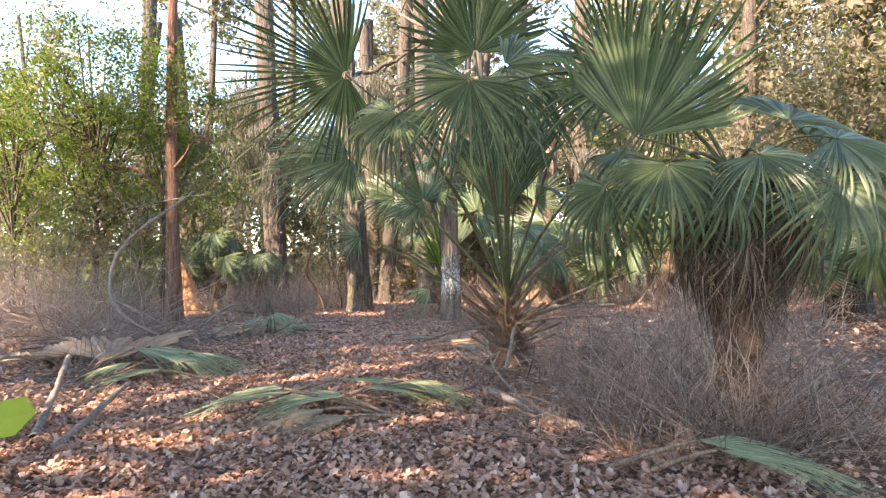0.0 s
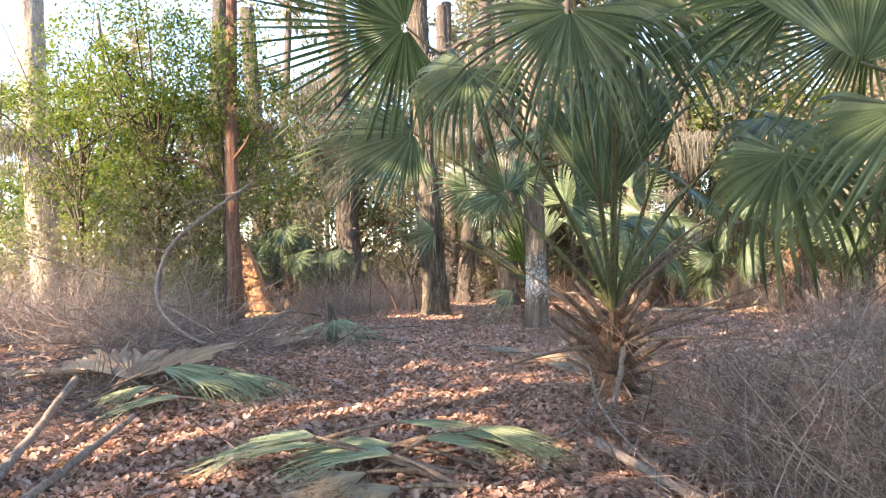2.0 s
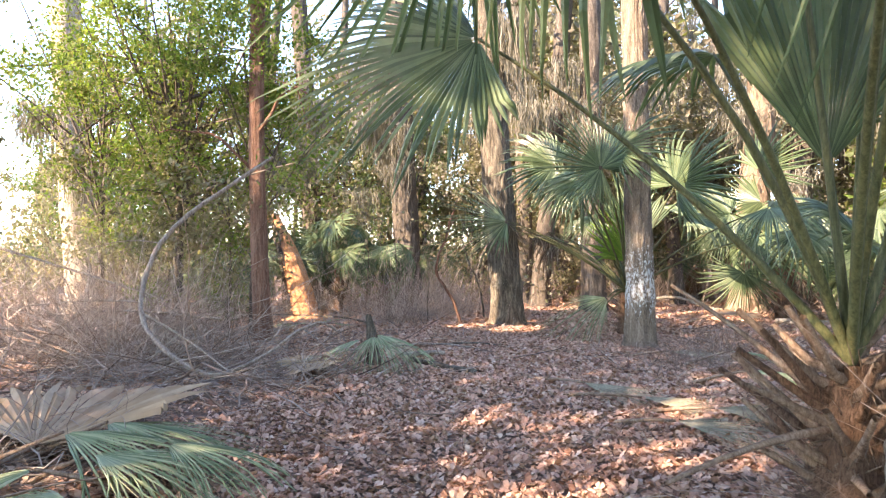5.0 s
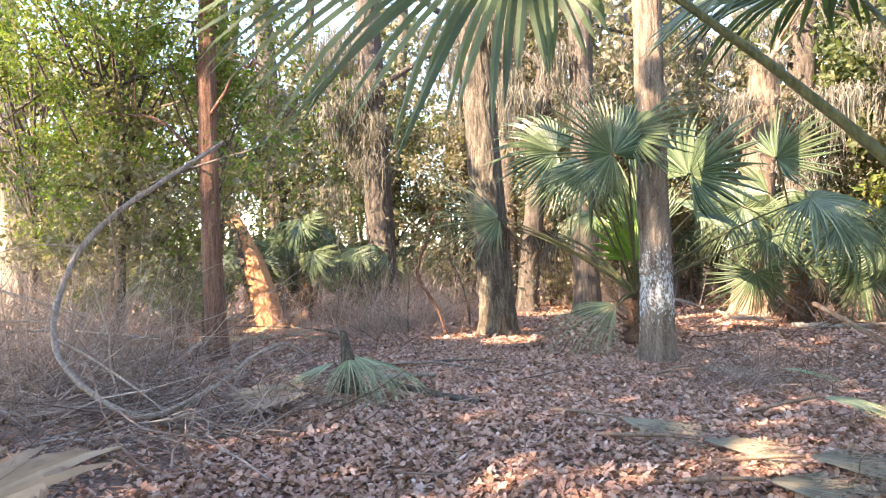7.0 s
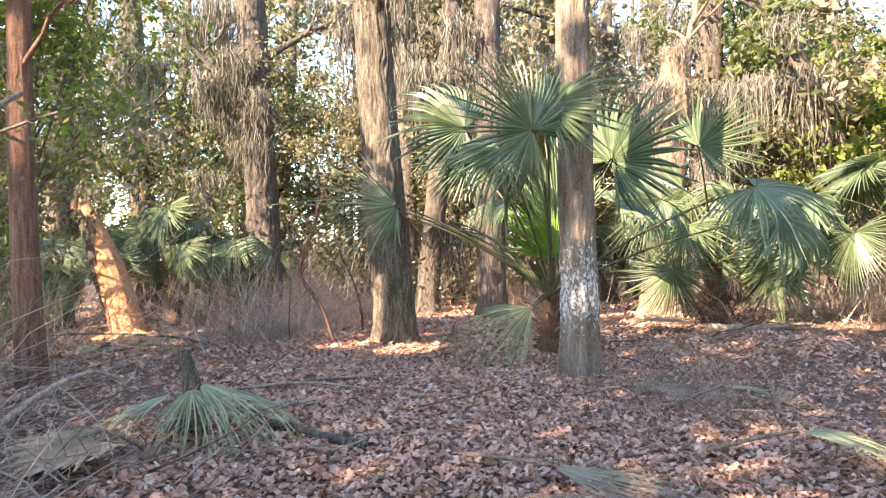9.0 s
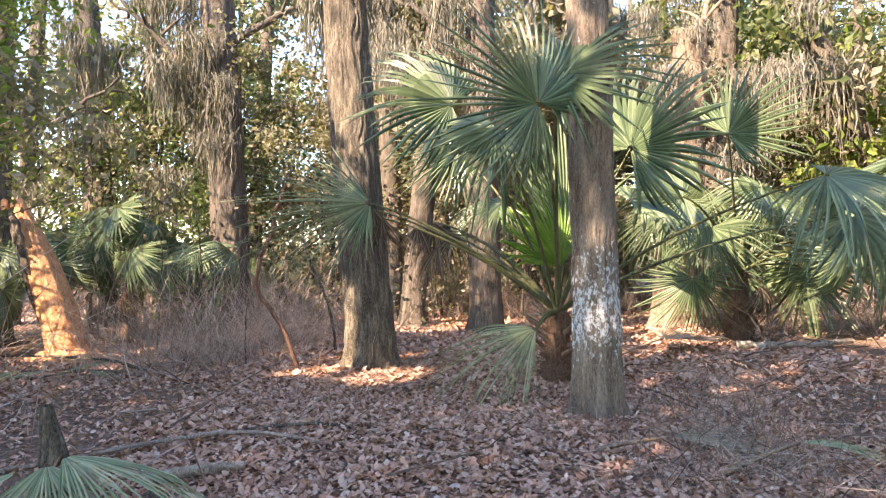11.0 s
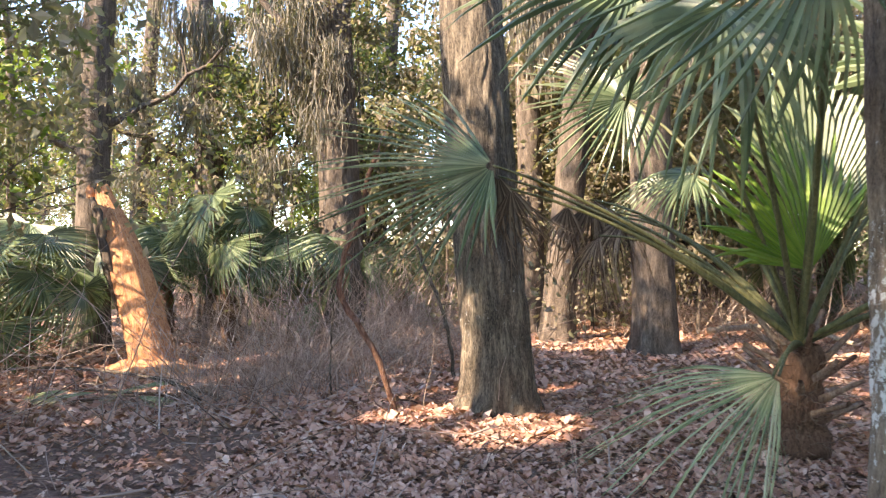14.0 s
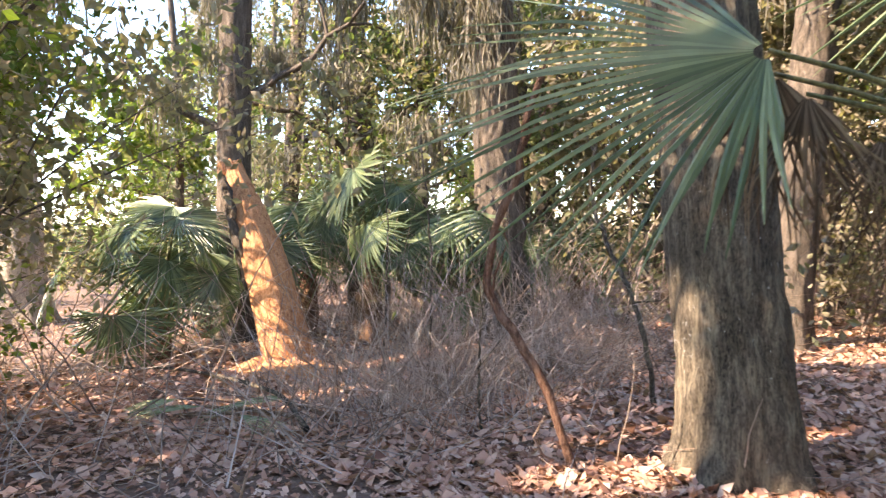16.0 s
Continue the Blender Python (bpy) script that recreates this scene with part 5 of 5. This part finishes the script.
# Hanging moss on the trees
def moss_on(centre, spread_v, count, seed, scale=1.0):
    r = np.random.default_rng(seed)
    for i in range(count):
        p = Vector(np.array(centre) + r.normal(size=3) * np.array(spread_v))
        ob = thing("hanging_moss", p, "grey-brown moss hanging in strands from the branches", "moss", "hanging moss")
        pick = MOSSES[int(r.integers(3))]
        s = scale * (0.7 + 0.7 * r.random())
        strands = part("strand", pick, ob, Matrix.Translation(p) @ Matrix.Rotation(r.random() * 6.28, 4, "Z") @ Matrix.Diagonal((s, s, s, 1)))
        tagged(strands, kind="stuff")


moss_on((-6.8, 21.8, 6.3), (1.2, 0.8, 0.9), 14, 131, 1.2)
moss_on((-2.6, 16.6, 6.4), (0.9, 0.5, 0.6), 5, 132, 1.0)
moss_on((-9.2, 23.4, 5.6), (1.3, 0.8, 1.0), 8, 133, 0.9)
moss_on((-9.6, 20.2, 5.0), (0.6, 0.4, 0.7), 5, 138, 0.7)
moss_on((0.8, 24.0, 7.2), (2.4, 1.5, 0.9), 14, 134, 1.4)
moss_on((5.8, 23.0, 6.2), (1.8, 1.2, 1.0), 12, 135, 1.3)
moss_on((-5.6, 21.1, 5.4), (0.5, 0.3, 0.9), 7, 141, 1.1)
moss_on((-1.4, 20.5, 5.6), (0.7, 0.4, 0.8), 6, 142, 1.1)
moss_on((0.3, 19.6, 5.4), (0.6, 0.4, 0.8), 5, 143, 1.0)
moss_on((3.9, 20.2, 5.2), (0.8, 0.4, 0.8), 6, 144, 1.1)
moss_on((-8.6, 21.6, 4.6), (0.9, 0.5, 0.7), 6, 145, 0.9)
moss_on((-14.5, 19.5, 6.0), (1.5, 1.0, 0.9), 8, 137, 1.3)


# ---- the woods beyond ----
def forest_tree(seed, tall, r0, leaves, material, size):
    """A forest tree with trunk, limbs, crown and moss, to be copied about."""
    r = np.random.default_rng(seed)
    ob = thing("forest_tree", (0, 0, 0), "tall slender forest tree with a thin ragged crown", "tree", "woods beyond")
    k = np.linspace(0, 1, 9)
    path = np.stack([0.4 * np.sin(k * 3 + seed) - 0.4 * math.sin(seed), 0.4 * np.cos(k * 2.5 + seed) - 0.4 * math.cos(seed), -0.3 + tall * k], 1)
    part("trunk", trunk_mesh(path, r0 * (1 - 0.6 * k), BARK_FAR, 14, 40, 0.02, 0.12, seed, 6), ob)
    ends = []
    for i in range(9):
        pile = Pile()
        f = 0.22 + 0.75 * r.random()
        root = np.array([np.interp(f, k, path[:, q]) for q in range(3)])
        a = r.random() * 6.28
        l = (1.2 + 2.2 * r.random()) * (1.1 - 0.5 * f)
        end = root + np.array([math.cos(a) * l, math.sin(a) * l, 0.3 + 1.1 * r.random()])
        pile.tube(bow(root, end, (0, 0, 0.2), 6), np.linspace(r0 * 0.28, 0.012, 6), 5)
        ends += [end, (end + root) / 2 + r.normal(size=3) * 0.3, end + r.normal(size=3) * 0.5, end + r.normal(size=3) * 0.7]
        part("limb", pile.mesh("limb", BARK_FAR), ob)
    part("crown", leaf_cloud("crown", ends, leaves, size, 0.45, material, seed, sag=0.2), ob)
    return ob


KINDS = [forest_tree(201, 15, 0.22, 2600, LEAF_OLIVE, 0.155), forest_tree(202, 13, 0.17, 2800, LEAF_EVERGREEN, 0.145), forest_tree(203, 16, 0.26, 2400, LEAF_OLIVE, 0.155), forest_tree(204, 12, 0.15, 2600, LEAF_CEDAR, 0.16)]
spots = []
r2 = np.random.default_rng(205)
tries = 0
while len(spots) < 140 and tries < 20000:
    tries += 1
    d, a = 25 + 52 * r2.random() ** 0.9, radians(-70 + 140 * r2.random())
    x, y = d * math.sin(a), 4 + d * math.cos(a)
    if y < 25.5 and abs(x) < 16:
        continue
    if x < -14 and y < 21:
        continue
    if x < -5 and r2.random() < 0.5:
        continue
    if -60 < math.degrees(math.atan2(x + 1.6, y - 11.8)) < -49:
        continue
    if all((x - p) ** 2 + (y - q) ** 2 > (1.6 + d * 0.012) ** 2 for p, q in spots):
        spots.append((x, y))
MID = [(2.4, 23.0), (-3.4, 24.6), (8.8, 14.6), (9.8, 19.6), (-6.6, 27.2), (12.4, 23.6), (1.2, 26.8), (4.6, 27.4), (10.4, 10.6), (12.6, 8.4), (7.0, 24.8), (-0.7, 24.0), (-10.4, 28.0), (13.5, 13.0), (9.4, 24.8), (15, 18), (17, 22), (14, 27), (19, 28), (8.5, 32), (3.5, 35), (12, 34), (0.5, 33), (-2, 36), (16, 34), (6, 38), (18, 14), (21, 19), (2.0, 29.5), (10.6, 29.0)]
spots = spots[:4] + MID + spots[4:]
for i, (x, y) in enumerate(spots):
    m = Matrix.Translation(ground_at(x, y)) @ Matrix.Rotation(float(r2.random() * 6.28), 4, "Z")
    if i < 4:
        KINDS[i].matrix_basis = m
    else:
        copy_thing(KINDS[int(r2.choice(4, p=[0.38, 0.22, 0.25, 0.15]))], m)

# Low far growth that closes the view between the trunks
far = spread(1500, -75, 75, 32, 85)
far = far[np.hypot(far[:, 0], far[:, 1]) > 30]
tagged(new("far_undergrowth", leaf_cloud("far_undergrowth", np.stack([far[:, 0], far[:, 1], height(far[:, 0], far[:, 1]) + 0.3 + np.where(far[:, 0] < -6, 1.6, 4.0) * rng.random(len(far)) ** 1.6], 1), 110000, 0.2, 1.0, LEAF_DRY, 206, 0.6)),
       "far undergrowth of dry brown leaves", "undergrowth", kind="stuff")
side = np.concatenate([spread(110, -34, -16, 8, 34), spread(120, 12, 30, 6, 34)])
tagged(new("side_undergrowth", leaf_cloud("side_undergrowth", np.stack([side[:, 0], side[:, 1], height(side[:, 0], side[:, 1]) + 0.4 + 1.0 * rng.random(len(side))], 1), 26000, 0.13, 0.7, LEAF_DRY, 207, 0.6)),
       "undergrowth of dry brown leaves beside the clearing", "undergrowth", kind="stuff")


# ---- unseen trees overhead and behind, added to shade the walk ----
SHADE_TREES = [(-5.0, 1.4), (-9, -6), (-14, 0), (-5, -12), (-11, -14), (-17, -8), (-3, -5), (2, -10), (-8.5, 2.0), (-14.5, 4.5), (7, -3), (-1, -16), (-26, -4), (4.5, -7.5), (9, 1.5)]
r3 = np.random.default_rng(301)
for i, (x, y) in enumerate(SHADE_TREES):
    foot = ground_at(x, y, -0.1)
    ob = thing("canopy_tree", foot, "unseen tall tree with a broad dry-leaved crown, added to shade the walk", "tree", "canopy trees")
    tall = 12 + 2 * r3.random()
    path = np.array([foot, foot + Vector((0.2, 0.1, tall * 0.5)), foot + Vector((0.0, 0.3, tall))])
    part("trunk", trunk_mesh(path, [0.3, 0.22, 0.08], BARK_GREY, 20, 50, 0.02, 0.15, i, 7, foot), ob)
    c = np.array([x, y, 10.2]) + r3.normal(size=(34, 3)) * np.array([2.6, 2.6, 1.5])
    pile = Pile()
    for q in c[:16]:
        pile.tube(bow(path[1] + np.array([0, 0, r3.random() * 3]), q, (0, 0, 0.4), 6) - np.array(foot), np.linspace(0.06, 0.015, 6), 5)
    part("limb", pile.mesh("limb", BARK_GREY), ob)
    n = 3900
    p = c[r3.integers(34, size=n)] + r3.normal(size=(n, 3)) * 0.75
    # Leaves left out where they would keep the sun from the LIT places
    p = p[(~lit(p)) & (p[:, 2] > 6.2)]
    part("crown", leaf_cloud("crown", p - np.array(foot), len(p), 0.24, 0.02, LEAF_DRY, 310 + i), ob)
